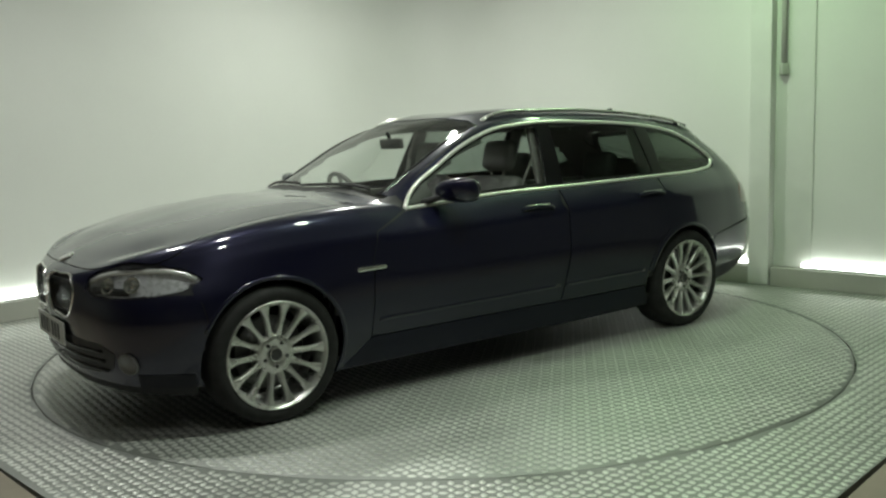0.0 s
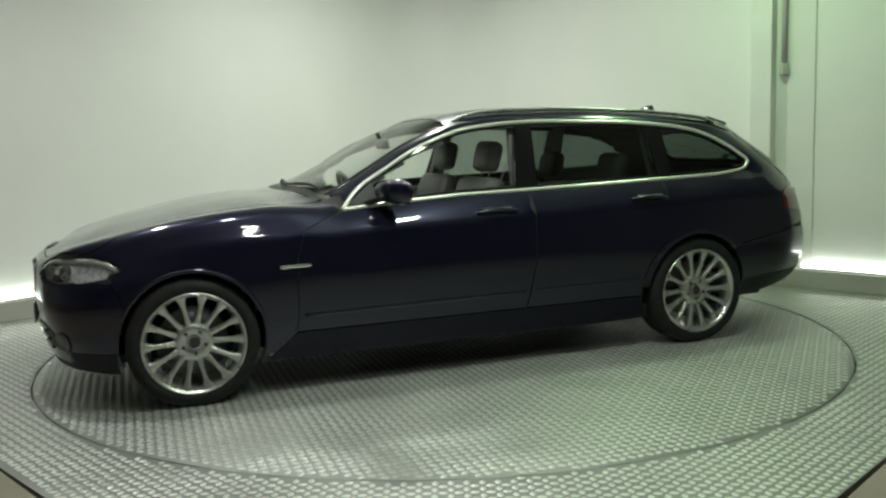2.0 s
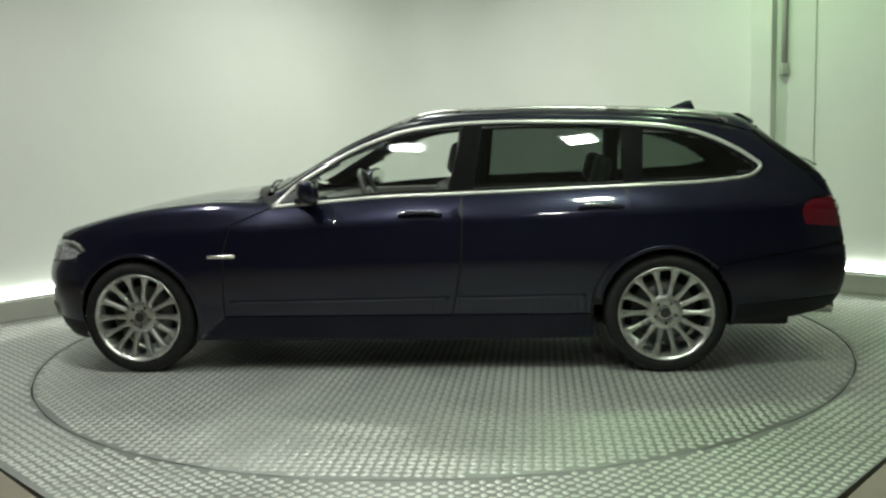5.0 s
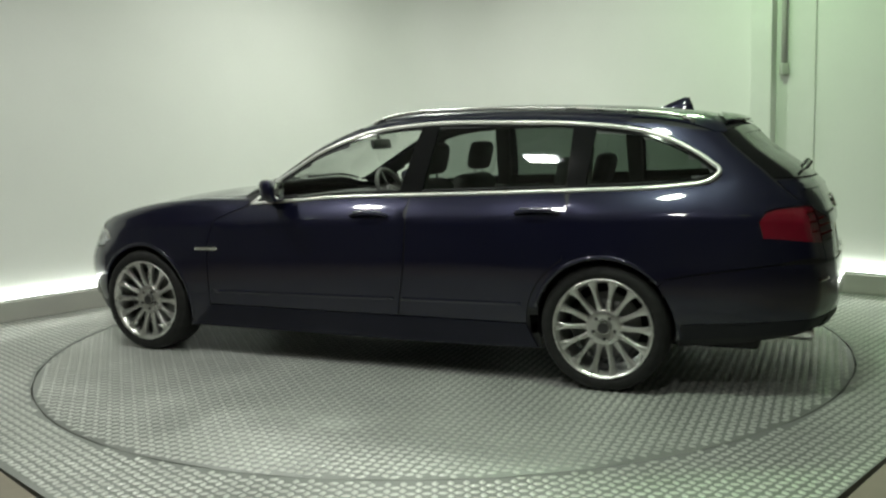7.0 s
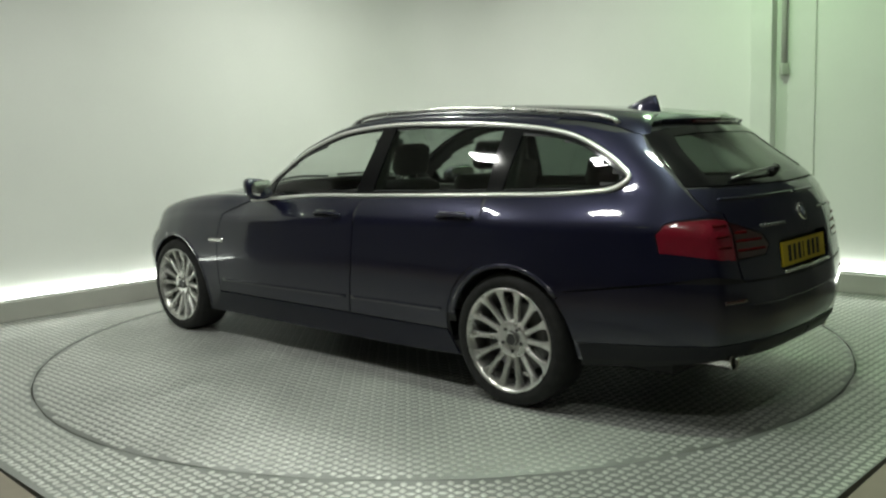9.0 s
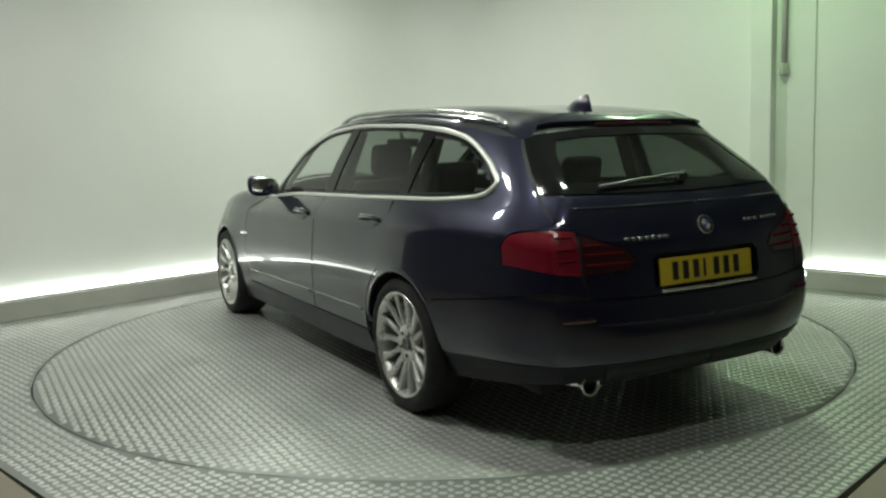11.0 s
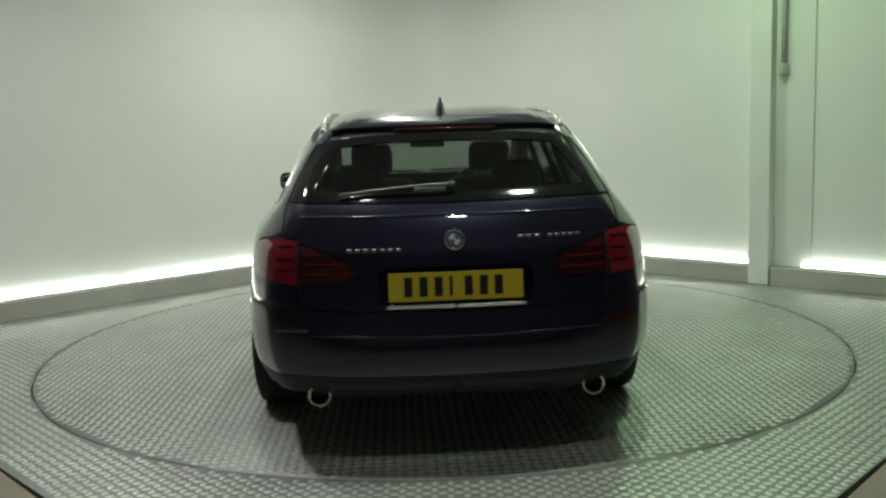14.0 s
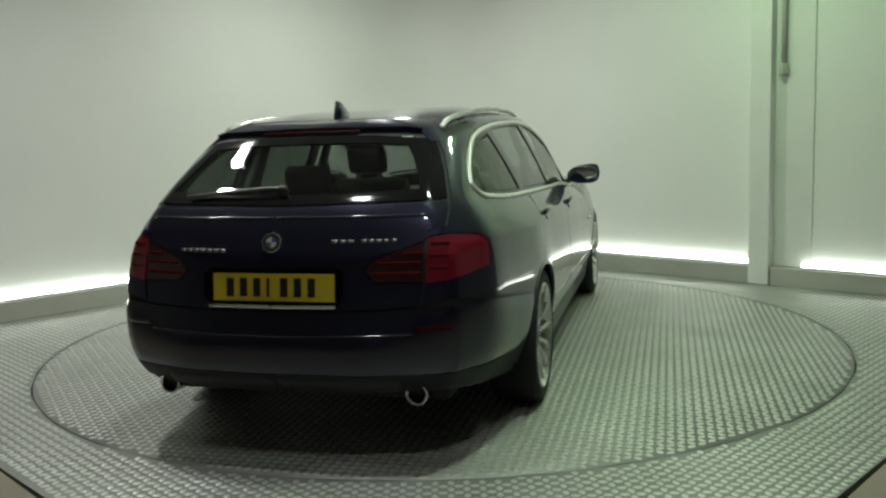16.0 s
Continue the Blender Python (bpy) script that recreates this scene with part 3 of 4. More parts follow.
def strip_on(path, width, height=0.004, lift=0.004):
    """A raised strip along a path of skin parameters."""
    bm = bmesh.new()
    c = [Vector(place(*p)) for p in path]
    n = [Vector(outward(*p)) for p in path]
    rows = []
    for i in range(len(path)):
        d = (c[min(i + 1, len(c) - 1)] - c[max(i - 1, 0)]).normalized()
        w = n[i].cross(d).normalized() * width / 2
        b = c[i] + n[i] * lift
        rows.append([bm.verts.new(b - w - n[i] * 0.004), bm.verts.new(b - w * 0.7 + n[i] * height), bm.verts.new(b + w * 0.7 + n[i] * height), bm.verts.new(b + w - n[i] * 0.004)])
    for a, b in zip(rows, rows[1:]):
        for k in range(3):
            bm.faces.new((a[k], b[k], b[k + 1], a[k + 1]))
    bm.faces.new(rows[0])
    bm.faces.new(rows[-1][::-1])
    bmesh.ops.recalc_face_normals(bm, faces=bm.faces)
    return bm


# outlines in the side view (x, z)
BELT = [(.683, .931), (.355, .953), (.105, .970), (-.364, .981), (-.835, .991), (-1.31, 1.003), (-1.79, 1.018), (-1.92, 1.03)]
DLO_TOP = [(.683, .931), (.56, 1.045), (.42, 1.128), (.257, 1.220), (.095, 1.286), (-.066, 1.333), (-.225, 1.354), (-.389, 1.366), (-.55, 1.370), (-.873, 1.362), (-1.198, 1.348),
           (-1.362, 1.334), (-1.525, 1.314), (-1.69, 1.278), (-1.855, 1.205), (-1.962, 1.137), (-2.014, 1.088), (-1.972, 1.046), (-1.92, 1.03)]
BELT_C, TOP_C = curve(BELT, 8), curve(DLO_TOP, 5)
ARCH = 0.352


def shrink(loop, d):
    """Moves a closed outline inward by d."""
    n = len(loop)
    area = sum(loop[i][0] * loop[(i + 1) % n][1] - loop[(i + 1) % n][0] * loop[i][1] for i in range(n))
    s = 1 if area > 0 else -1
    out = []
    for i in range(n):
        (a, b), (c, e) = loop[i - 1], loop[(i + 1) % n]
        k = math.hypot(c - a, e - b) or 1
        out.append((loop[i][0] - s * d * (e - b) / k, loop[i][1] + s * d * (c - a) / k))
    return out


DLO = TOP_C + BELT_C[::-1][1:-1]


def belt_z(x):
    bx = sorted(BELT_C)
    return float(np.interp(x, [p[0] for p in bx], [p[1] for p in bx]))


def top_z(x):
    tx = sorted((p for p in TOP_C if p[1] > 1.20 or p[0] > 0), key=lambda p: p[0])
    return float(np.interp(x, [p[0] for p in tx], [p[1] for p in tx]))


def build_body(car):
    G, N = SKIN, NORMALS
    # backing shell with the openings left out
    bm = bmesh.new()
    hole = shrink(DLO, 0.03)
    grid = {}
    openings = [lamp_outline()] + [kidney_outline()]
    su, sv = 2, 1
    us, vs = list(range(0, RU + 1, su)), list(range(0, RV + 1, sv))
    if vs[-1] != RV:
        vs.append(RV)

    def open_here(p, u, v):
        x, y, z = p
        uu, vv = u / NU, v / NV
        if vv < 5.4 and 5 < uu < 15.5 and inside_loop(x, z, hole) and y > 0.45:
            return True
        if (x - AXLE) ** 2 + (z - HUB_Z) ** 2 < (ARCH + 0.012) ** 2 or (x + AXLE) ** 2 + (z - HUB_Z) ** 2 < (ARCH + 0.012) ** 2:
            return True
        if 6.9 < uu < 9.9 and vv > 5.15:
            return True
        if uu < 4 and any(inside_loop(u, v, h) for h in openings):
            return True
        if x < -2.3 and y < .315 and .648 < z < .812:
            return True
        if uu > 14.9 and x < -2.04 and z > 1.055 and y < 0.56 and z < 1.30:
            return True
        return False
    for u in us:
        for v in vs:
            p = G[u, v] - 0.004 * N[u, v]
            for s in (1, -1):
                if s < 0 and p[1] < 1e-3:
                    grid[u, v, s] = grid[u, v, 1]
                else:
                    grid[u, v, s] = bm.verts.new((p[0], s * max(p[1], 0), p[2]))
    for a, b in zip(us, us[1:]):
        for c, d in zip(vs, vs[1:]):
            m = (G[a, c] + G[b, c] + G[a, d] + G[b, d]) / 4
            if open_here(m, (a + b) / 2, (c + d) / 2):
                continue
            for s in (1, -1):
                q = list(dict.fromkeys([grid[a, c, s], grid[b, c, s], grid[b, d, s], grid[a, d, s]]))
                if len(q) > 2:
                    try:
                        bm.faces.new(q if s < 0 else q[::-1])
                    except ValueError:
                        pass
    part("body_shell", bm, SHELL, car, "dark inner shell that shows in the panel gaps")
    # floor pan and wheel housings
    bm = box(bmesh.new(), Matrix.Translation((-0.1, 0, 0.225)), 4.2, 1.25, 0.07, 0.02)
    box(bm, Matrix.Translation((0, 0, 0.225)), 2.1, 1.68, 0.07, 0.02)
    box(bm, Matrix.Translation((-2.1, 0, 0.30)), 0.6, 1.1, 0.1, 0.03)
    part("floor_pan", bm, SHELL, car)
    for x in (AXLE, -AXLE):
        def liner():
            b = bmesh.new()
            rows = []
            for px, pz in arc(x, HUB_Z, ARCH + 0.010, -14, 194, 30):
                rows.append([b.verts.new((px, yy, pz)) for yy in (0.885 if pz > 0.5 else 0.835, 0.62, 0.56)])
            for r0, r1 in zip(rows, rows[1:]):
                for k in range(2):
                    b.faces.new((r0[k], r1[k], r1[k + 1], r0[k + 1]))
            b.faces.new([r[2] for r in rows])
            return b
        pair("wheel_housing", liner, SHELL, car)


def build_panels(car):
    P = lambda loop, **k: (lambda: panel(loop, **k))
    gap = 0.005
    # front wing
    wing_top = [find((0, 1), x, y + .005, 0, 7.2, 3.4, 7) for x, y in dense(curve(BONNET_EDGE[:6], 6), .03, False)]
    wing_low = (dense([(1.93, .768), (1.855, .752), (1.792, .706), (1.85, .672), (1.845, .640), (1.815, .60), (1.795, .50), (AXLE + ARCH * math.cos(radians(22)), HUB_Z + ARCH * math.sin(radians(22)))], .03, False)
                + arc(AXLE, HUB_Z, ARCH, 22, 205, 40)
                + dense([(1.14, .175), (.985, .175), (.965, .45), (.955, .70), (.91, .84), (.705, .925), (.73, .955)], .03, False))
    pair("front_wing", P(wing_top + side(wing_low)), PAINT, car)
    # doors
    fd = dense([(.70, .915), (.905, .835), (.948, .70), (.958, .45), (.97, .325), (-.33, .325), (-.385, .60), (-.395, .84)], .03, False) + [(-.385, belt_z(-.385) - .012)] + \
        [p for p in ((x, belt_z(x) - .012) for x in np.linspace(-.36, .66, 36))]
    front_doors = pair("front_door", P(side(fd)), PAINT, car)
    rd_arc = arc(-AXLE, HUB_Z, ARCH + .05, 60, 4, 16)
    rdl = [(x, belt_z(x) - .012) for x in np.linspace(-1.27, -.40, 30)] + dense([(-.40, .965), (-.405, .84), (-.395, .60), (-.34, .325), (-1.08, .325)], .03, False) + rd_arc[::-1] + \
        dense([rd_arc[0], (-1.29, .75), (-1.31, .88)], .03, False)
    rear_doors = pair("rear_door", P(side(rdl)), PAINT, car)
    # sill, in the body paint darkened as if in shade
    sill = dense([(1.13, .18), (.97, .318), (-1.08, .318), (-1.13, .19)], .03, False) + dense([(-1.13, .19), (-.6, .178), (1.0, .178), (1.13, .18)], .05, False)
    pair("side_skirt", P(side(sill, vhi=2.0), lift=.006), SHADEPAINT, car)
    # rear quarter with the rear pillar: below the window and behind it
    q = [(-1.30, belt_z(-1.30) - .012)] + [(x, belt_z(x) - .012) for x in np.linspace(-1.35, -1.90, 18)] + \
        [(-1.96, 1.018), (-2.012, 1.04), (-2.026, 1.075), (-2.0, 1.125)] + [(x, top_z(x) + .016) for x in np.linspace(-1.86, -1.55, 10)] + \
        dense([(-1.55, 1.337), (-1.70, 1.325), (-1.86, 1.292)], .03, False)
    sq = lambda pts: side(pts, ulo=11, uhi=16.9, vhi=6.0)
    tq = sq(q) + tail(dense([(.552, 1.275), (.586, 1.22), (.630, 1.13), (.660, 1.05), (.670, 1.0), (.672, .945), (.613, .929), (.613, .911), (.662, .919)], .03, False)) + \
        sq([(-2.272, .909), (-2.230, .897), (-2.199, .85), (-2.219, .779)]) + tail(dense([(.70, .752), (.612, .735), (.597, .655)], .03, False))
    q = dense([(-2.28, .655), (-2.0, .616), (-1.80, .585)], .03, False)
    q += arc(-AXLE, HUB_Z, ARCH, 180 - 40, 14, 40)
    q += arc(-AXLE, HUB_Z, ARCH + .043, 14, 60, 14) + dense([(-1.283, .75), (-1.302, .88)], .03, False)
    pair("rear_quarter", P(tq + sq(q)), PAINT, car)
    # cant rail and front pillar above the windows
    rail_lo = [(.70, .955)] + [(x, z) for x, z in [(p[0], p[1] + .014) for p in TOP_C if p[0] > -1.56 and p[0] < .66]]
    lo = [find((0, 2), x, z, 5.5, 14, 3.9, 5.8) for x, z in rail_lo]
    hi = [(u, 5.30 * NV) for u in np.linspace(13.2 * NU, 7.1 * NU, 60)]
    lo = [(u, min(v, 5.22 * NV)) for u, v in lo]
    lo = [p for p in lo if 7.0 * NU < p[0] < 13.2 * NU]
    pair("roof_side_rail", P(lo + hi), PAINT, car)
    # bonnet
    hood_edge = [(.93, 0), (.90, .30), (.84, .55), (.795, .70)] + curve(BONNET_EDGE, 6)
    hood = panel([find((0, 1), x, y, 0, 7.2, 3.4, 7) for x, y in dense(hood_edge, .03, True)], half=True)
    part("bonnet", hood, PAINT, car)
    # roof
    rl = [(u, 5.32 * NV) for u in np.linspace(9.75 * NU, 14.6 * NU, 50)] + dense([(14.6 * NU, 5.32 * NV), (15.15 * NU, 5.5 * NV), (15.3 * NU, 5.85 * NV), (15.3 * NU, RV - .001)], 3, False) + [(u, RV - .001) for u in np.linspace(15.2 * NU, 9.9 * NU, 40)] + \
        [(9.85 * NU, 6.5 * NV), (9.8 * NU, 6 * NV)]
    part("roof", panel(rl, half=True), PAINT, car)
    # windscreen
    ws = [(u, 5.33 * NV) for u in np.linspace(7.05 * NU, 9.72 * NU, 40)] + [(9.78 * NU, 6 * NV), (9.82 * NU, 6.5 * NV)] + [(u, RV - .001) for u in np.linspace(9.86 * NU, 6.9 * NU, 40)] + [(6.95 * NU, 6.4 * NV), (7.0 * NU, 5.9 * NV)]
    screen = part("windscreen", panel(ws, half=True, rim=.004, lift=.001), CLEAR, car, "clear windscreen")
    bm = strip_on([(u, RV - 14 * 1.62 + 0 * u) for u in np.linspace(7.05 * NU, 9.75 * NU, 40)], .028, .002)
    part("screen_seal", bm, GLOSSBLACK, screen, "black screen edge")
    part("screen_seal", mirror_bm(strip_on([(u, RV - 14 * 1.62) for u in np.linspace(7.05 * NU, 9.75 * NU, 40)], .028, .002)), GLOSSBLACK, screen)
    # cowl panel under the screen
    cw = dense([(.925, 0), (.895, .30), (.835, .55), (.80, .69), (.77, .70), (.78, .55), (.82, .30), (.85, 0)], .04)
    part("cowl", panel([find((0, 1), x, y, 5.6, 8.2, 4.8, 7) for x, y in cw], half=True), PLASTIC, car, "black plastic cowl below the windscreen")
    return front_doors, rear_doors


def build_windows(car):
    def pane(x0, x1, slant0, slant1, mat, name, label):
        """A side pane between two slanted posts; slants lean the upper ends."""
        xs = np.linspace(x0, x1, 24)
        low = [(x, belt_z(x) + .020) for x in xs]
        ups = [(x, top_z(x) - .016) for x in np.linspace(x0 + slant0, x1 + slant1, 30)]
        loop = low + ups[::-1]
        pair(name, lambda: panel(side(dense(loop, .03)), lift=-.004, rim=0), mat, car, label)
        return loop
    panes = []
    panes.append(pane(.50, -.325, 0.0, -.075, CLEAR, "front_side_window", "clear front side window"))
    panes.append(pane(-.455, -1.280, -.045, .005, PRIVACY, "rear_side_window", "tinted rear side window"))
    # the last pane narrows to the corner of the chrome frame
    corner = [p for p in shrink(DLO, .022) if p[0] < -1.365]
    pair("quarter_window", lambda: panel(side(dense(corner, .03)), lift=-.004, rim=0), PRIVACY, car, "tinted rear quarter window")
    panes.append(corner)
    # black frames round the panes
    frame_loop = shrink(DLO, .004)
    holes = [shrink(p, .003) for p in panes]
    def frames():
        return panel(side(dense(frame_loop, .025)), lift=.001, rim=.015, holes=[side(dense(h, .03)) for h in holes])
    pair("window_frame", frames, GLOSSBLACK, car, "gloss black window frames and pillars")
    # bright strip round the whole side glass
    def bright():
        loop = dense(DLO, .02)
        path = side(loop)
        return strip_on(path + path[:1], .023, .006)
    pair("chrome_strip", bright, SATIN, car, "bright chrome strip round the side windows")


BONNET_EDGE = [(.79, .725), (1.10, .725), (1.45, .715), (1.70, .715), (1.86, .772), (1.95, .744), (2.070, .612), (2.142, .455), (2.178, .22), (2.19, 0.0)]


def on_skin(uv, depth=0.0):
    return Vector(place(*uv)) + Vector(outward(*uv)) * depth


def set_on(uv, up=(0, 0, 1), lift=0.0):
    """A pose on the skin: z looks outward, y is the way up along the surface."""
    n = Vector(outward(*uv))
    y = (Vector(up) - n * n.dot(Vector(up))).normalized()
    m = Matrix((y.cross(n), y, n)).transposed().to_4x4()
    return Matrix.Translation(on_skin(uv, lift)) @ m


def lamp_outline():
    low = side([(1.80, .706), (1.86, .676), (1.92, .655)]) + front([(.72, .641), (.62, .637), (.53, .644), (.470, .668)])
    return low + front([(.465, .708), (.52, .735), (.60, .754)]) + side([(1.99, .764), (1.93, .763), (1.86, .748)])


KIDNEY = [(.028, .672), (.06, .700), (.18, .709), (.32, .703), (.368, .672), (.358, .585), (.32, .536), (.14, .525), (.06, .530), (.032, .570)]


def kidney_outline():
    return front(dense(curve(KIDNEY + KIDNEY[:1], 5)[:-1], .02))


def build_front(car):
    edge = [find((0, 1), x, y, 0, 7.2, 3.4, 7) for x, y in dense(curve(BONNET_EDGE, 6), .03, False)]
    tip_side = [(1.84, .645), (1.82, .60), (1.80, .50), (AXLE + ARCH * math.cos(radians(22)), HUB_Z + ARCH * math.sin(radians(22)))]
    lamp_low = side([(1.80, .706), (1.86, .676), (1.92, .655)]) + front([(.72, .641), (.62, .637), (.53, .644), (.470, .668)])
    lamp_top = front([(.465, .708), (.52, .735), (.60, .754)]) + side([(1.99, .764), (1.93, .763), (1.86, .748), (1.80, .706)])
    # bumper
    bottom = [(u, 0.25 * NV) for u in np.linspace(0, find((0, 2), 1.815, .25, 2, 4, 0, 2)[0], 40)]
    arch = side(arc(AXLE, HUB_Z, ARCH, -8, 22, 10))
    low_in = side([(1.80, .50), (1.82, .60), (1.84, .640)]) + side([(1.91, .645)]) + front([(.72, .632), (.62, .628), (.52, .635), (.460, .662), (.455, .712), (.50, .742)])
    nose = [find((0, 1), x + .006, y, 0, 7.2, 3.4, 7) for x, y in curve(BONNET_EDGE[6:], 5)]
    loop = bottom + arch + low_in + nose[:-1] + [(0.001, v) for v in np.linspace(nose[-1][1], 0.25 * NV, 30)]
    grille_hole = front(dense([(0.0, .425), (.30, .43), (.56, .425), (.64, .385), (.60, .315), (.45, .275), (0.0, .262)], .04, False))
    kid_loop = kidney_outline()
    bumper = part("front_bumper", panel(loop, half=True, holes=[kid_loop]), PAINT, car)
    part("lower_grille", panel([(max(u, .001), v) for u, v in grille_hole], half=True, lift=.0045, rim=.004), PLASTIC, bumper, "black lower air intake")
    for z in (.30, .345, .39):
        path = front([(y, z) for y in np.linspace(.56, 0.005, 16)])
        bm = strip_on(path, .014, .006, .005)
        part("grille_bar", bm, GLOSSBLACK, bumper)
        part("grille_bar", mirror_bm(strip_on(path, .014, .006, .005)), GLOSSBLACK, bumper)

    ua, ub = front([(.70, .27)])[0][0], find((0, 2), 1.85, .27, 2, 4, 0, 2)[0]
    chin = [(u, .26 * NV) for u in np.linspace(ua, ub, 14)] + [(u, .62 * NV) for u in np.linspace(ub, ua, 14)]
    for b in (panel(chin, lift=.0055, rim=.004), mirror_bm(panel(chin, lift=.0055, rim=.004))):
        part("lower_valance", b, VALANCE, bumper, "satin dark lower edge of the bumper")

    def fog():
        m = set_on(front([(.695, .345)])[0])
        return lathe(bmesh.new(), m, [(.052, .002), (.052, .010), (.044, .014), (.040, .008), (0, .013)], 24)
    for b in (fog(), mirror_bm(fog())):
        part("fog_lamp", b, DISC, bumper, "round front fog lamp")

    # kidney grilles: recessed dark mesh, slats, bright ring
    for flip in (False, True):
        fix = mirror_bm if flip else (lambda b: b)
        g = part("kidney_grille", fix(panel(kid_loop, lift=-.012, rim=0)), PLASTIC, car, "dark kidney-shaped grille with a bright surround")
        for y in np.linspace(.06, .335, 11):
            part("slat", fix(strip_on(front([(y, z) for z in np.linspace(.545, .695, 8)]), .008, .010, -.008)), GLOSSBLACK, g)
        ring = kidney_outline()
        part("surround", fix(strip_on(ring + ring[:1], .009, .006, .002)), CHROME, g, "bright chrome surround")
    # headlamps
    for flip in (False, True):
        fix = mirror_bm if flip else (lambda b: b)
        hl = part("headlamp", fix(panel(lamp_low + lamp_top[:-1], lift=-.016, rim=0)), BOWL, car, "clear headlamp with twin round reflectors")
        part("lens", fix(panel(lamp_low + lamp_top[:-1], lift=.001, rim=.015)), LENS, hl, "clear lens")
        for uv in (front([(.70, .695)])[0], front([(.59, .688)])[0]):
            m = set_on(uv, lift=-.014)
            part("reflector", fix(lathe(bmesh.new(), m, [(.040, .004), (.037, .010), (.030, .002), (.018, -.004), (.012, .006), (0, .010)], 28)), CHROME, hl)
        brow = front([(.480, .700), (.52, .724), (.60, .742)]) + side([(1.99, .750), (1.93, .749), (1.87, .736), (1.82, .709)])
        part("brow", fix(strip_on(brow, .024, .003, -.005)), SATIN, hl, "pale upper light strip")
        part("bezel", fix(strip_on(front([(y, .664) for y in np.linspace(.50, .70, 8)]), .035, .002, -.012)), PLASTIC, hl, "dark inner bezel")
    # front plate
    plate = empty("number_plate")
    plate.parent = car
    plate.matrix_basis = Matrix.Translation((2.249, 0, .432)) @ pose(0, 0, 0, 90, 0, 90)
    part("backing", box(bmesh.new(), Matrix.Translation((0, 0, .006)), .52, .111, .008, .003), WHITEPLATE, plate, "white front plate", False)
    plate_bars(plate)


def plate_bars(plate):
    x = -.205
    for k in range(7):
        if k == 4:
            x += .028
        part("bar", box(bmesh.new(), Matrix.Translation((x + .022, 0, .0112)), .031 if k != 3 else .012, .074, .0022), INK, plate, smooth=False)
        x += .058 if k != 3 else .040
        if k == 2:
            x -= .010


NICHE = .045     # depth of the hollow behind the rear plate


def build_tail(car):
    a = side(arc(-AXLE, HUB_Z, ARCH, 141, 190, 16))
    top_line = side(dense([(-1.79, .577), (-2.0, .607), (-2.28, .646)], .04, False)) + tail(dense([(.74, .648), (.62, .642), (.40, .634), (.20, .630), (0.0, .628)], .05, False))
    bot = [(u, 0.25 * NV) for u in np.linspace(RU - .001, find((0, 2), -1.83, .26, 13, 15, 0, 2)[0], 40)]
    loop = a[::-1] + top_line + [(RU - .001, v) for v in np.linspace(top_line[-1][1], 0.25 * NV, 20)] + bot[1:]
    bumper = part("rear_bumper", panel(loop, half=True, lift=.006, rim=.03), PAINT, car)
    u0 = find((0, 2), -1.855, .30, 13, 15, 0, 2)[0]
    skirt = [(u, .26 * NV) for u in np.linspace(u0, RU - .001, 40)] + [(RU - .001, v) for v in np.linspace(.26 * NV, .76 * NV, 4)][1:-1] + [(u, .76 * NV) for u in np.linspace(RU - .001, u0, 40)]
    part("lower_valance", panel(skirt, half=True, lift=.0085, rim=.004), VALANCE, bumper, "satin dark lower edge of the bumper")
    path = tail([(y, .535 + .01 * (y / .6) ** 2) for y in np.linspace(.56, .005, 20)])
    part("bumper_crease", strip_on(path, .008, .0006, .0068), PAINT, bumper)
    part("bumper_crease", mirror_bm(strip_on(path, .008, .0006, .0068)), PAINT, bumper)
    low = tail([(y, .335) for y in np.linspace(.50, .005, 20)])
    part("diffuser", strip_on(low, .075, .006, .009), PLASTIC, bumper, "dark lower insert")
    part("diffuser", mirror_bm(strip_on(low, .075, .006, .009)), PLASTIC, bumper)
    refl = tail([(y, .565) for y in np.linspace(.70, .575, 8)])
    part("reflector", strip_on(refl, .018, .001, .0068), DARKRED, bumper, "thin dark red reflector")
    part("reflector", mirror_bm(strip_on(refl, .018, .001, .0068)), LEDBAR, bumper)
    for s in (1, -1):
        m = Matrix.Translation((-2.36, s * .55, .286)) @ pose(0, 0, 0, 0, -90, 0)
        ex = part("exhaust_tip", lathe(bmesh.new(), m, [(.040, -.10), (.043, .0), (.043, .075), (.046, .084), (.042, .088), (.035, .080), (.034, .0), (.034, -.05)], 32), CHROME, car, "round bright exhaust tip")
        part("bore", lathe(bmesh.new(), m, [(.0349, .072), (.030, .050), (0, .045)], 24), INK, ex, "black inside of the pipe")
    # tailgate
    tg = dense([(0.0, .636), (.40, .640), (.585, .650), (.602, .735)], .04, False) + dense([(.602, .735), (.415, .741), (.374, .785), (.412, .834), (.604, .899), (.607, .932)], .03, False) + \
        dense([(.607, .932), (.665, .946), (.662, 1.00), (.652, 1.036), (.30, 1.034), (0.0, 1.030)], .04, False)
    uv = tail(tg)
    niche = tail(dense([(0.0, .800), (.270, .800), (.298, .778), (.300, .680), (.285, .660), (0.0, .657)], .03, False))
    loop = uv + [(RU - .001, v) for v in np.linspace(uv[-1][1], niche[0][1], 20)][1:-1] + niche + [(RU - .001, v) for v in np.linspace(niche[-1][1], uv[0][1], 4)][1:-1]
    gate = part("tailgate", panel(loop, half=True), PAINT, car)
    # back of the hollow: shade put into the darker paint
    part("plate_recess", panel(niche + [(RU - .001, v) for v in np.linspace(niche[-1][1], niche[0][1], 10)][1:-1], half=True, lift=-NICHE, rim=0), SHADEPAINT, gate, "number plate hollow in body paint darkened as shade")

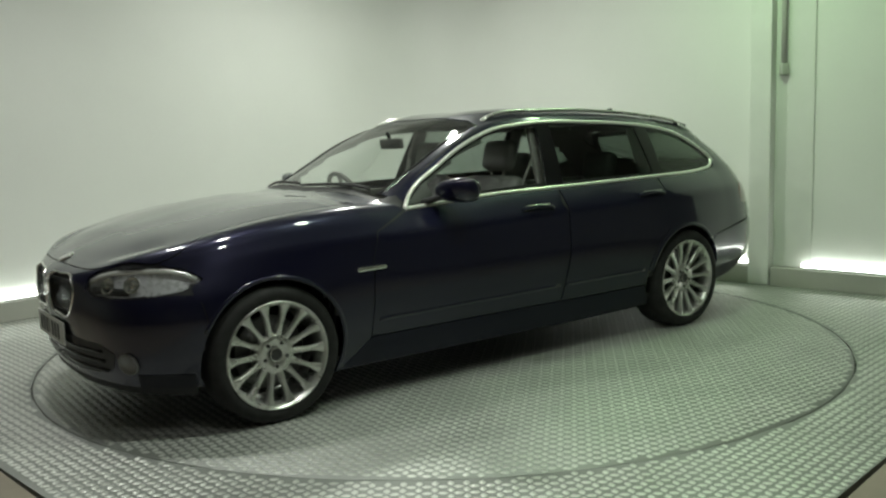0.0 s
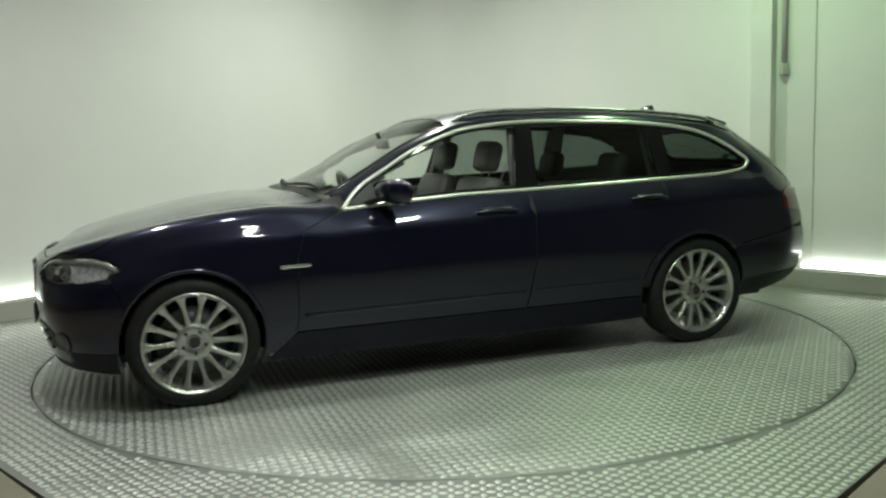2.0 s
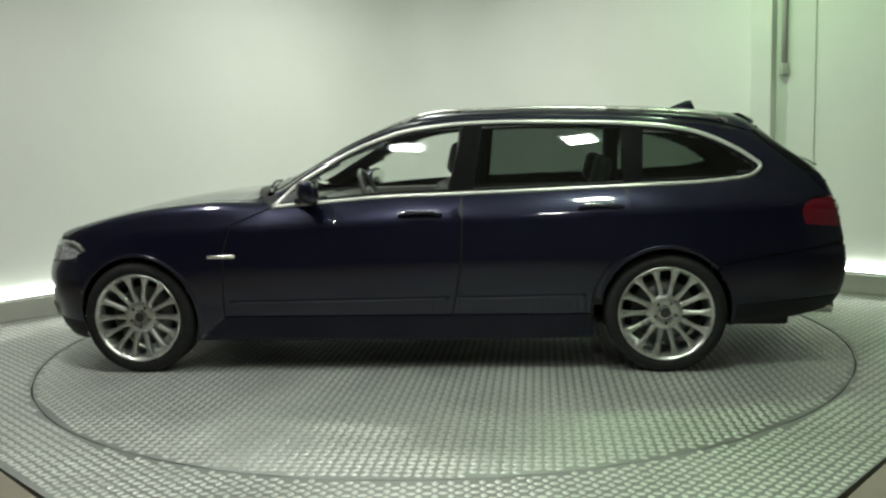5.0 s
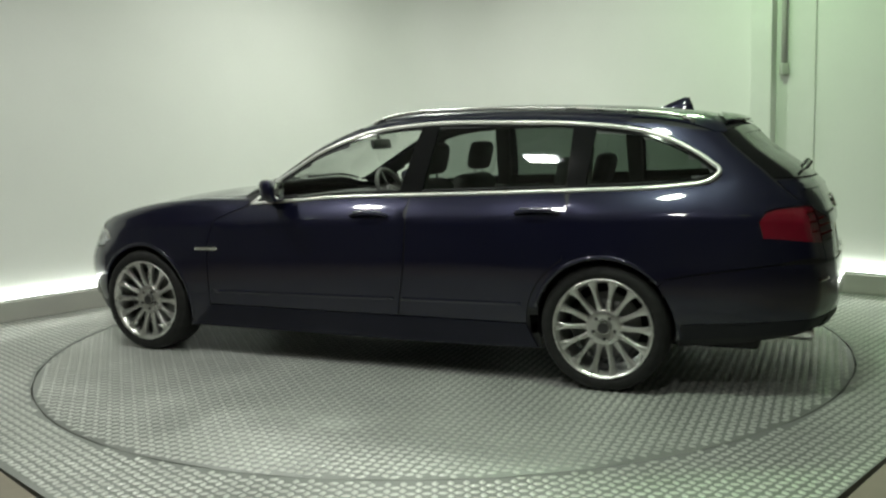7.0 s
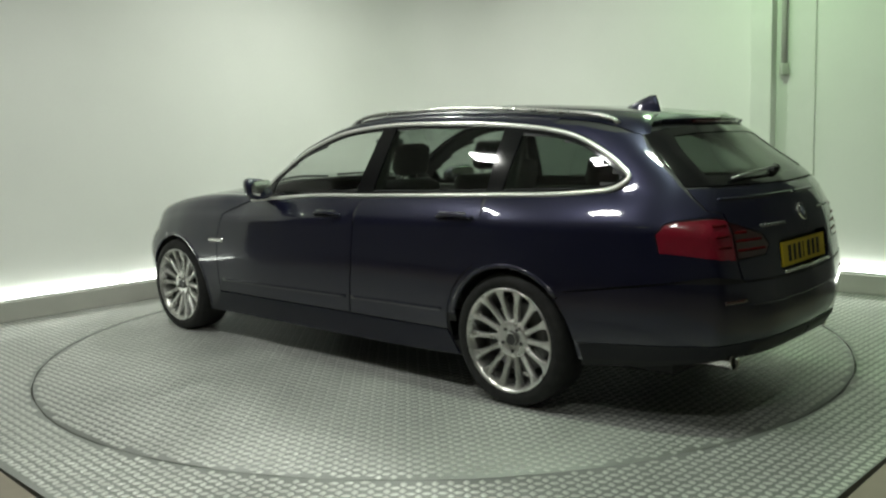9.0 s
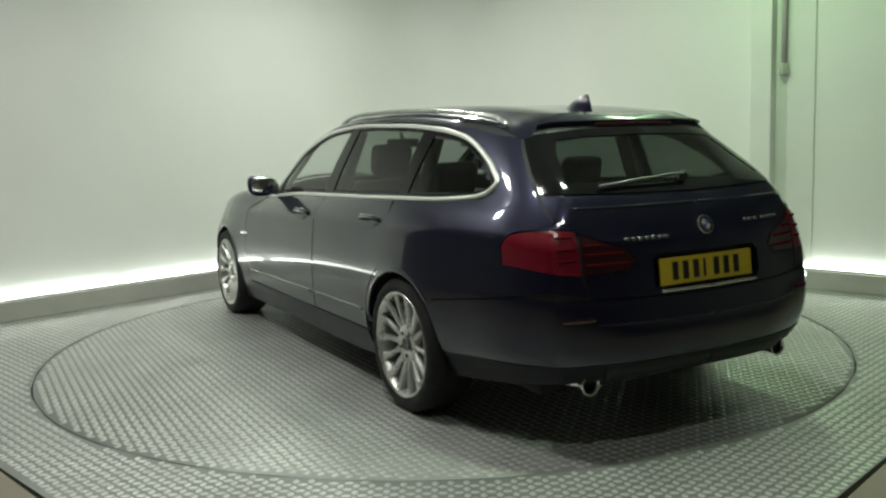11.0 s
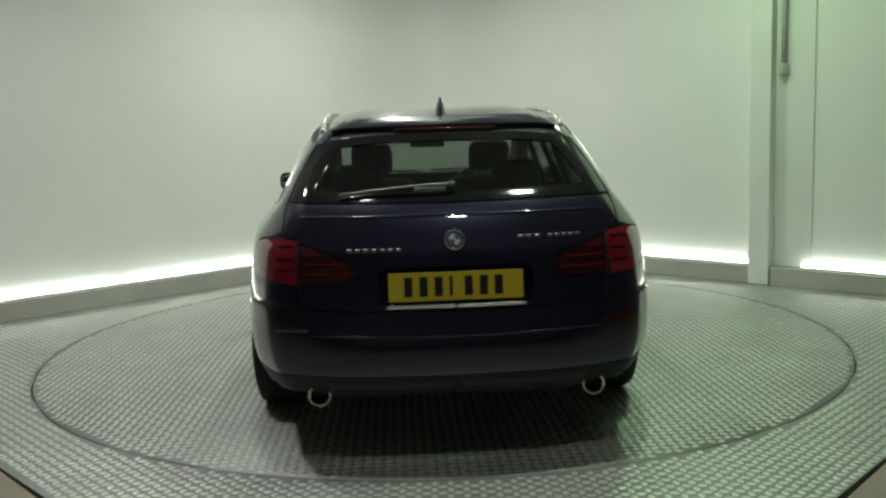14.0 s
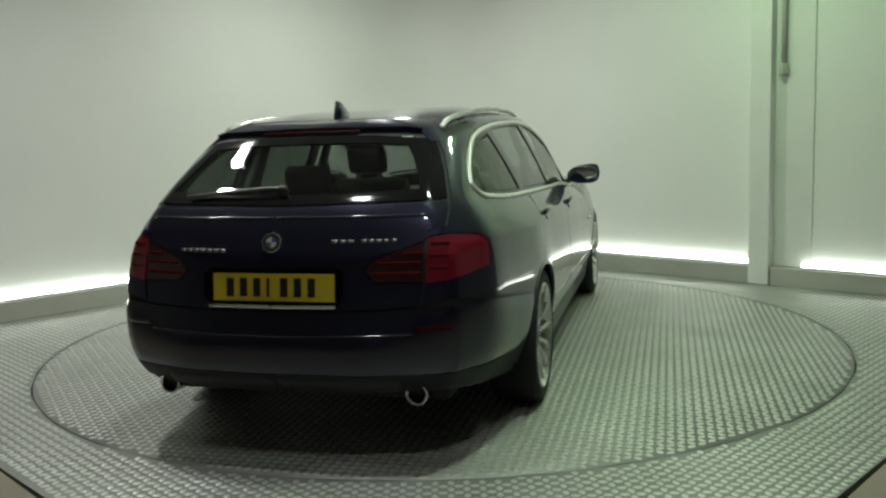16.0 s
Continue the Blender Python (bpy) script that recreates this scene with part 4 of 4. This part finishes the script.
    def niche_wall():
        b = bmesh.new()
        rows = [[b.verts.new(on_skin(p, d)) for d in (.002, -.012, -NICHE - .002)] for p in niche]
        for ra, rb in zip(rows, rows[1:]):
            for k in range(2):
                b.faces.new((ra[k], rb[k], rb[k + 1], ra[k + 1]))
        return b
    part("recess_edge", sharpen(niche_wall()), PAINT, gate)
    part("recess_edge", sharpen(mirror_bm(niche_wall())), PAINT, gate)
    ledge = tail([(y, .990) for y in np.linspace(.60, .005, 24)])
    part("gate_crease", strip_on(ledge, .016, .003, .003), PAINT, gate)
    part("gate_crease", mirror_bm(strip_on(ledge, .016, .003, .003)), PAINT, gate)
    # rear window with its black edge and wiper
    outer = [(0.0, 1.038), (.30, 1.042), (.650, 1.048), (.620, 1.13), (.576, 1.22), (.540, 1.285), (.30, 1.308), (0.0, 1.312)]
    inner = [(0.0, 1.075), (.30, 1.078), (.550, 1.090), (.520, 1.15), (.480, 1.22), (.445, 1.262), (.28, 1.275), (0.0, 1.278)]
    ou, iu = tail(dense(outer, .03, False)), tail(dense(inner, .03, False))
    ring = ou + [(RU - .001, iu[-1][1])] + iu[::-1]
    part("rear_window_edge", panel(ring, half=True, lift=.002, rim=.01), GLOSSBLACK, gate, "gloss black edge of the rear window")
    pane = tail(dense([(0.0, 1.070), (.30, 1.073), (.556, 1.085), (.525, 1.15), (.485, 1.22), (.45, 1.267), (.28, 1.280), (0.0, 1.283)], .03, False))
    part("rear_window", panel(pane + [(RU - .001, v) for v in np.linspace(pane[-1][1], pane[0][1], 12)][1:-1], half=True, lift=-.001, rim=0), REARGLASS, gate, "lightly tinted rear window")
    piv, end = tail([(.0, 1.085)])[0], tail([(.44, 1.062)])[0]
    pts = [on_skin(piv, .030), on_skin(tail([(.08, 1.082)])[0], .032), on_skin(tail([(.25, 1.076)])[0], .024), on_skin(end, .018)]
    part("rear_wiper", tube(bmesh.new(), pts, .009, 8, .6), DISC, gate, "grey rear wiper lying across the glass")
    part("wiper_pivot", lathe(bmesh.new(), set_on(piv), [(.022, 0), (.020, .028), (.012, .036), (0, .037)], 20), PLASTIC, gate)
    # spoiler over the window
    sp = [(u, (5.87 + .11 * (u / NU - 15.32) / .68) * NV) for u in np.linspace(15.32 * NU, 15.95 * NU, 10)] + [(u, 5.98 * NV) for u in np.linspace(16.0 * NU, RU - .001, 26)] + [(RU - .001, v) for v in np.linspace(5.98 * NV, RV - .5, 8)][1:] + \
        [(u, RV - .001) for u in np.linspace(RU - 1, 15.32 * NU, 16)]
    spoiler = part("roof_spoiler", panel(sp, half=True, lift=.022, rim=.040), PAINT, car)
    st = tail([(y, 1.322) for y in np.linspace(.22, .002, 12)])
    part("high_brake_light", strip_on(st, .016, .004, .010), DARKRED, spoiler, "dark red high brake light")
    part("high_brake_light", mirror_bm(strip_on(st, .016, .004, .010)), DARKRED, spoiler)
    # lamps
    outer_l = side([(-2.275, .902), (-2.235, .890), (-2.205, .85), (-2.225, .774)], ulo=11, uhi=16.9) + tail([(.70, .746), (.614, .736), (.611, .83), (.613, .903), (.66, .912)])
    inner_l = tail(dense([(.598, .741), (.42, .747), (.382, .785), (.418, .828), (.598, .890)], .03))
    for flip in (False, True):
        fix = mirror_bm if flip else (lambda b: b)
        ol = part("tail_lamp", fix(panel(outer_l, lift=.004, rim=.02)), RED, car, "red tail lamp wrapping the rear corner")
        for z in (.795, .840, .885):
            bar = tail([(y, z) for y in np.linspace(.69, .625, 8)])
            part("light_bar", fix(strip_on(bar, .012, .001, .005)), LEDBAR, ol)
        il = part("tail_lamp", fix(panel(inner_l, lift=.004, rim=.02)), DARKRED, car, "dark red lamp set in the tailgate")
        for z, y0 in ((.775, .41), (.815, .43), (.850, .52)):
            bar = tail([(y, z) for y in np.linspace(.590, y0, 10)])
            part("light_bar", fix(strip_on(bar, .014, .001, .005)), LEDBAR, il)
    # plate, bar, badge and lettering blocks
    plate = empty("number_plate")
    plate.parent = car
    back = min(float(place(*tail([(0, z)])[0])[0]) for z in (.665, .77))
    plate.matrix_basis = Matrix.Translation((back + NICHE - .012, 0, .722)) @ pose(0, 0, 0, 84, 0, -90)
    part("backing", box(bmesh.new(), Matrix.Translation((0, 0, .004)), .52, .111, .012, .003), YELLOW, plate, "yellow rear plate", False)
    plate_bars(plate)
    bar = tail([(y, .650) for y in np.linspace(.268, .003, 14)])
    part("chrome_bar", strip_on(bar, .014, .010, .004), CHROME, gate, "chrome bar under the plate")
    part("chrome_bar", mirror_bm(strip_on(bar, .014, .010, .004)), CHROME, gate)
    m = set_on(tail([(0.0, .897)])[0])
    badge = part("badge", lathe(bmesh.new(), m, [(.041, .002), (.041, .008), (.039, .0105), (.037, .010)], 36), CHROME, gate, "round badge with a bright rim")
    part("badge_ring", lathe(bmesh.new(), m, [(.0375, .0095), (.024, .0105), (.022, .0100)], 36), INK, badge, "black ring")
    for k in range(4):
        b = bmesh.new()
        hub = b.verts.new(m @ Vector((0, 0, .0112)))
        rim = [b.verts.new(m @ Vector((.0225 * math.cos(t), .0225 * math.sin(t), .0104))) for t in np.linspace(k * math.pi / 2, (k + 1) * math.pi / 2, 9)]
        for p, q in zip(rim, rim[1:]):
            b.faces.new((hub, p, q))
        part("badge_face", b, (BADGE, BADGELIGHT)[k % 2], badge, smooth=False)
    for y0, y1, z, s in ((.20, .42, .866, 1), (.24, .34, .900, -1), (.36, .50, .900, -1)):
        n = max(3, int((y1 - y0) / .028))
        for k in range(n):
            y = y0 + (y1 - y0) * (k + .5) / n
            w = (y1 - y0) / n * .33
            b = strip_on(tail([(y + w, z), (y, z), (y - w, z)]), .015, .002, .004)
            part("letter_block", b if s > 0 else mirror_bm(b), DISC, gate)


def build_details(car, doors):
    # door handles
    for group, x0 in ((doors[0], -.05), (doors[1], -1.03)):
        for k, door in enumerate(group):
            fix = mirror_bm if k else (lambda b: b)
            z = .872 if x0 > -.5 else .893
            path = side([(x, z + .006 * math.sin((x0 - x) / .235 * math.pi)) for x in np.linspace(x0, x0 - .235, 14)])
            pts = [on_skin(p, .004 + .019 * max(0, math.sin(math.pi * i / 13)) ** .5) for i, p in enumerate(path)]
            part("door_handle", fix(tube(bmesh.new(), pts, .013, 10, .8)), PAINT, door, "body-coloured door handle")
            cup = side([(x0 - .117 + .085 * math.cos(t), z - .012 + .026 * math.sin(t)) for t in np.linspace(0, 2 * math.pi, 24, endpoint=False)])
            part("handle_cup", fix(panel(cup, lift=.0042, rim=0, su=2, sv=2)), PAINT, door)
            cz = side([(x, z + .012) for x in np.linspace(x0 - .03, x0 - .20, 10)])
            part("handle_strip", fix(tube(bmesh.new(), [on_skin(p, .026) for p in cz], .0035, 6)), CHROME, door, "thin bright strip")
    # crease along the doors and mouldings
    for k in (0, 1):
        fix = mirror_bm if k else (lambda b: b)
        for x0, x1, d in ((.93, -.32, doors[0][k]), (-.36, -1.06, doors[1][k])):
            low = side([(x, .405 + .02 * (.9 - x) / 2) for x in np.linspace(x0, x1, 24)])
            part("door_moulding", fix(strip_on(low, .026, .0008, .0028)), PAINT, d)
        for cx, a0, a1 in ((AXLE, 24, 198), (-AXLE, 16, 138)):
            lip = side(arc(cx, HUB_Z, ARCH + .011, a0, a1, 44))
            part("arch_lip", fix(strip_on(lip, .020, .0025, .0032)), PAINT, car, "rolled wheel arch edge")
        ind = side([(x, .664 + .012 * (1.05 - x)) for x in np.linspace(1.045, .885, 10)])
        part("side_badge", fix(strip_on(ind, .020, .005, .004)), CHROME, car, "small bright trim on the front wing")
    # door mirrors
    for k, door in enumerate(doors[0]):
        fix = mirror_bm if k else (lambda b: b)
        bm = bmesh.new()
        bmesh.ops.create_uvsphere(bm, u_segments=28, v_segments=18, radius=1)
        for v in bm.verts:
            x, y, z = v.co
            f = lambda t, p: math.copysign(abs(t) ** p, t)
            sx = .085 if x > 0 else .035
            v.co = Vector((.425 + sx * f(x, .8) + .02 * z - .035 * y, .935 + .115 * f(y, .75), 1.015 + (.064 + .016 * y) * f(z, .7) + .010 * y))
        mirror = part("door_mirror", fix(bm), PAINT, door, "body-coloured door mirror")
        bm = bmesh.new()
        bmesh.ops.create_uvsphere(bm, u_segments=24, v_segments=12, radius=1)
        for v in bm.verts:
            x, y, z = v.co
            f = lambda t, p: math.copysign(abs(t) ** p, t)
            v.co = Vector((.391 + .004 * x - .034 * f(y, .7), .938 + .098 * f(y, .7), 1.018 + .052 * f(z, .7)))
        part("mirror_glass", fix(bm), CHROME, mirror, "mirror glass")
        bm = tube(bmesh.new(), [(.545, .77, .955), (.53, .82, .965), (.49, .86, .985), (.455, .91, 1.0)], .030, 12, .6)
        part("mirror_foot", fix(bm), PLASTIC, mirror, "black mirror foot")
        tri = [find((0, 2), x, z, 5.5, 9.5, 3.5, 5.2) for x, z in dense([(.655, .950), (.50, 1.065), (.485, .962)], .02)]
        part("mirror_sail", fix(panel(tri, lift=.003, rim=.008, su=2, sv=2)), PLASTIC, mirror, "black triangle ahead of the window")
    # roof rails
    for s in (1, -1):
        pts = []
        for t in np.linspace(0, 1, 40):
            u = (9.95 + (14.1 - 9.95) * t) * NU
            p = on_skin((u, 5.55 * NV))
            lift = .022 * min(1, math.sin(math.pi * t) * 5) ** .7 if 0 < t < 1 else 0
            pts.append((p.x, s * p.y, p.z + lift))
        part("roof_rail", tube(bmesh.new(), pts, .013, 10, .85), ALLOY, car, "satin silver roof rail")
    # aerial fin
    bm = bmesh.new()
    rows = []
    for x, w, z in ((-1.60, .002, 1.420), (-1.645, .020, 1.440), (-1.695, .026, 1.460), (-1.735, .024, 1.474), (-1.765, .018, 1.475), (-1.782, .010, 1.44), (-1.795, .006, 1.39)):
        zb = 1.375
        rows.append([bm.verts.new((x, yy, zz)) for yy, zz in ((-w * 1.3, zb), (-w * .8, zb + (z - zb) * .6), (-w * .25, z), (w * .25, z), (w * .8, zb + (z - zb) * .6), (w * 1.3, zb))])
    for ra, rb in zip(rows, rows[1:]):
        for i in range(5):
            bm.faces.new((ra[i], ra[i + 1], rb[i + 1], rb[i]))
    bm.faces.new(rows[0][::-1]); bm.faces.new(rows[-1])
    bmesh.ops.recalc_face_normals(bm, faces=bm.faces)
    part("aerial_fin", bm, PAINT, car, "shark-fin aerial on the roof")
    # front badge and wipers
    m = set_on((0.6, 5.1 * NV), up=(1, 0, 0))
    part("front_badge", lathe(bmesh.new(), m, [(.040, .003), (.040, .008), (.034, .011), (0, .010)], 32), CHROME, car, "round bright bonnet badge")
    for y0, y1 in ((-.62, -.05), (.02, .58)):
        pts = []
        for t in np.linspace(0, 1, 10):
            y = y0 + (y1 - y0) * t
            q = find((0, 1), .86 - .16 * abs(y) - .02 * t, abs(y), 6.4, 8.6, 5.2, 7)
            p = on_skin(q, .016)
            pts.append((p.x, math.copysign(p.y, y), p.z))
        part("wiper", tube(bmesh.new(), pts, .008, 8), PLASTIC, car, "black windscreen wiper")


def seat(car, x, y, width, head=True, back=.60):
    s = empty("seat")
    s.parent = car
    s.matrix_basis = pose(x, y, .30)
    bm = box(bmesh.new(), pose(0, 0, .16, 0, -6, 0), .52, width, .18, .06, 3)
    part("cushion", bm, LEATHER, s)
    bm = box(bmesh.new(), pose(-.33, 0, .16 + back / 2, 0, -20, 0), .15, width, back, .06, 3)
    part("backrest", bm, LEATHER, s)
    if head:
        heads = (0,) if width < .8 else (-.42, .42)
        for hy in heads:
            bm = box(bmesh.new(), pose(-.46, hy, .16 + back + .11, 0, -14, 0), .10, .26, .19, .045, 3)
            part("headrest", bm, LEATHER, s)
            bm = bmesh.new()
            for d in (-.06, .06):
                tube(bm, [(-.43, hy + d, .16 + back - .06), (-.455, hy + d, .16 + back + .06)], .006, 6)
            part("headrest_post", bm, CHROME, s)
    s["label"] = "dark leather seat"
    return s


def build_cabin(car):
    seat(car, .12, .37, .52)
    seat(car, .12, -.37, .52)
    seat(car, -.72, 0, 1.30, back=.50)
    bm = box(bmesh.new(), pose(.62, 0, .80, 0, 8, 0), .42, 1.42, .26, .07, 3)
    box(bm, pose(.78, 0, .885, 0, 4, 0), .30, 1.30, .10, .04, 3)
    part("dashboard", bm, LEATHER, car, "dark dashboard")
    part("dash_trim", box(bmesh.new(), pose(.405, 0, .80, 0, 8, 0), .02, 1.36, .05, .008), TRIMGREY, car)
    m = pose(.34, -.37, .915, 0, -66, 0)
    bm = bmesh.new()
    tube(bm, [m @ Vector((.185 * math.cos(t), .185 * math.sin(t), 0)) for t in np.linspace(0, 2 * math.pi, 36, endpoint=False)], .016, 10, close=True)
    wheel = part("steering_wheel", bm, LEATHER, car, "black steering wheel")
    bm = lathe(bmesh.new(), m, [(.07, -.05), (.075, -.01), (.06, .012), (0, .016)], 24)
    for t in (0.2, math.pi - .2, -math.pi / 2):
        tube(bm, [m @ Vector((.05 * math.cos(t), .05 * math.sin(t), -.01)), m @ Vector((.18 * math.cos(t), .18 * math.sin(t), 0))], .016, 8, .5)
    part("wheel_boss", bm, LEATHER, wheel)
    part("inner_mirror", box(bmesh.new(), pose(.22, 0, 1.265, 0, 10, 0), .03, .24, .065, .014, 3), PLASTIC, car, "interior rear-view mirror")
    bm = tube(bmesh.new(), [(.23, 0, 1.29), (.25, 0, 1.335)], .012, 8)
    part("mirror_stem", bm, PLASTIC, car)
    part("console", box(bmesh.new(), pose(.10, 0, .52), 1.0, .24, .30, .05, 3), LEATHER, car)
    part("load_cover", box(bmesh.new(), pose(-1.62, 0, .93), .80, 1.18, .03, .01), LEATHER, car, "dark load space cover")
    for s in (1, -1):
        part("belt_pillar", box(bmesh.new(), pose(-.40, s * .655, 1.15, -s * -20, -6, 0), .10, .03, .42, .012), TRIMGREY, car, "grey trimmed door pillar")
        part("belt_pillar", box(bmesh.new(), pose(-1.325, s * .64, 1.15, -s * -20, 0, 0), .10, .03, .40, .012), TRIMGREY, car)
        part("door_card", box(bmesh.new(), pose(-.10, s * .77, .70), 1.9, .03, .50, .012), TRIMGREY, car, "dark inner door panel")
    bm = bmesh.new()
    tube(bm, [(-.38, .66, 1.22), (-.30, .62, 1.0), (-.20, .60, .70)], .02, 6, .15)
    part("seat_belt", bm, TRIMGREY, car)
    bm = bmesh.new()
    tube(bm, [(-.38, -.66, 1.22), (-.30, -.62, 1.0), (-.20, -.60, .70)], .02, 6, .15)
    part("seat_belt", bm, TRIMGREY, car)


def build_wheel(car, x, y):
    """One alloy wheel with tyre, spokes, hub and brake; its outer face looks away from the car."""
    wheel = empty("wheel")
    wheel.parent = car
    s = 1 if y > 0 else -1
    wheel.matrix_basis = pose(x, y, HUB_Z, -90 * s, 0, 0)
    I = Matrix.Identity(4)
    w = 0.118
    bm = lathe(bmesh.new(), I, [(.250, -w + .004), (.285, -w - .004), (.312, -w + .006), (.3235, -w + .03), (TYRE_R, -.05), (TYRE_R, .05), (.3235, w - .03), (.312, w - .006), (.285, w + .004), (.256, w - .002), (.250, w - .012)], 72)
    part("tyre", bm, RUBBER, wheel, "black low-profile tyre")
    rim = part("rim", lathe(bmesh.new(), I, [(.249, w + .001), (.2545, w + .001), (.2545, w - .02), (.235, w - .03), (.225, -.06), (.240, -w), (.236, -w), (.218, -.06), (.228, w - .035), (.236, w - .014), (.242, w - .004), (.249, w + .001)], 72), ALLOY, wheel, "polished silver alloy rim")
    bm = bmesh.new()
    n = 14
    for k in range(n):
        a = 2 * math.pi * k / n
        m = Matrix.Rotation(a, 4, "Z")
        rows = []
        for r, half, z, deep in ((.062, .0135, .074, .03), (.088, .0150, .080, .03), (.115, .0125, .088, .03), (.150, .0105, .095, .03), (.190, .0120, .101, .03), (.218, .0180, .105, .03), (.240, .029, .109, .02)):
            rows.append([bm.verts.new(m @ Vector(p)) for p in ((r, -half, z - deep), (r, -half, z - .005), (r, -half * .55, z), (r, half * .55, z), (r, half, z - .005), (r, half, z - deep))])
        for ra, rb in zip(rows, rows[1:]):
            for i in range(5):
                bm.faces.new((ra[i], rb[i], rb[i + 1], ra[i + 1]))
    bmesh.ops.recalc_face_normals(bm, faces=bm.faces)
    part("spokes", sharpen(bm, 50), ALLOY, rim, "fourteen slim silver spokes")
    part("hub", lathe(bmesh.new(), I, [(.096, .050), (.094, .076), (.086, .083), (.058, .083), (.044, .078), (0, .078)], 48), ALLOY, rim)
    part("centre_cap", lathe(bmesh.new(), I, [(.034, .078), (.033, .088), (.028, .090), (.024, .089), (0, .090)], 32), STEEL, rim, "dark round centre cap with a bright ring")
    part("cap_ring", lathe(bmesh.new(), I, [(.028, .0895), (.030, .0925), (.033, .0895)], 32), CHROME, rim)
    for k in range(5):
        a = 2 * math.pi * (k + .3) / 5
        part("wheel_bolt", lathe(bmesh.new(), Matrix.Translation((.058 * math.cos(a), .058 * math.sin(a), .074)), [(.009, 0), (.009, .012), (.007, .014), (0, .014)], 10), STEEL, rim)
    part("brake_disc", lathe(bmesh.new(), I, [(.08, .02), (.172, .02), (.172, -.01), (.08, -.01)], 48), DISC, wheel, "grey steel brake disc")
    bm = bmesh.new()
    rows = [[bm.verts.new((r * math.cos(t), r * math.sin(t), z)) for r, z in ((.11, .035), (.18, .035), (.19, .0), (.19, -.04), (.11, -.04))] for t in np.linspace(-.5, .5, 8)]
    for ra, rb in zip(rows, rows[1:]):
        for i in range(5):
            bm.faces.new((ra[i], rb[i], rb[(i + 1) % 5], ra[(i + 1) % 5]))
    bm.faces.new(rows[0]); bm.faces.new(rows[-1][::-1])
    bmesh.ops.recalc_face_normals(bm, faces=bm.faces)
    part("brake_caliper", bm, STEEL, wheel, smooth=False)
    return wheel


def build_car():
    car = empty("estate_car")
    tagged(car, "dark blue metallic estate car parked on the turntable", "car")
    build_body(car)
    doors = build_panels(car)
    build_windows(car)
    build_front(car)
    build_tail(car)
    build_details(car, doors)
    build_cabin(car)
    for x in (AXLE, -AXLE):
        for y in (TRACK + .005, -(TRACK + .005)):
            build_wheel(car, x, y)
    # everything stands off the middle of the disc
    for ob in car.children:
        ob.matrix_basis = Matrix.Translation((OX, OY, 0.0035)) @ ob.matrix_basis
    return car




build_booth()
build_floor()
turntable = build_turntable()
car = build_car()

# heading of the car at each second
TURN = [(0.0, 216.18), (1.0, 208.04), (2.0, 199.65), (3.0, 191.05), (4.0, 182.27), (5.0, 173.36), (6.0, 164.35), (7.0, 155.29), (8.0, 146.21), (9.0, 137.13), (10.0, 128.1), (11.0, 119.12), (12.0, 110.21), (13.0, 101.37), (14.0, 92.57), (15.0, 83.75), (16.0, 74.9)]


def motions():
    walk(turntable, [(t, pose(0, 0, 0, 0, 0, a)) for t, a in TURN])
    walk(car, [(t, pose(0, 0, 0, 0, 0, a)) for t, a in TURN])


motions()
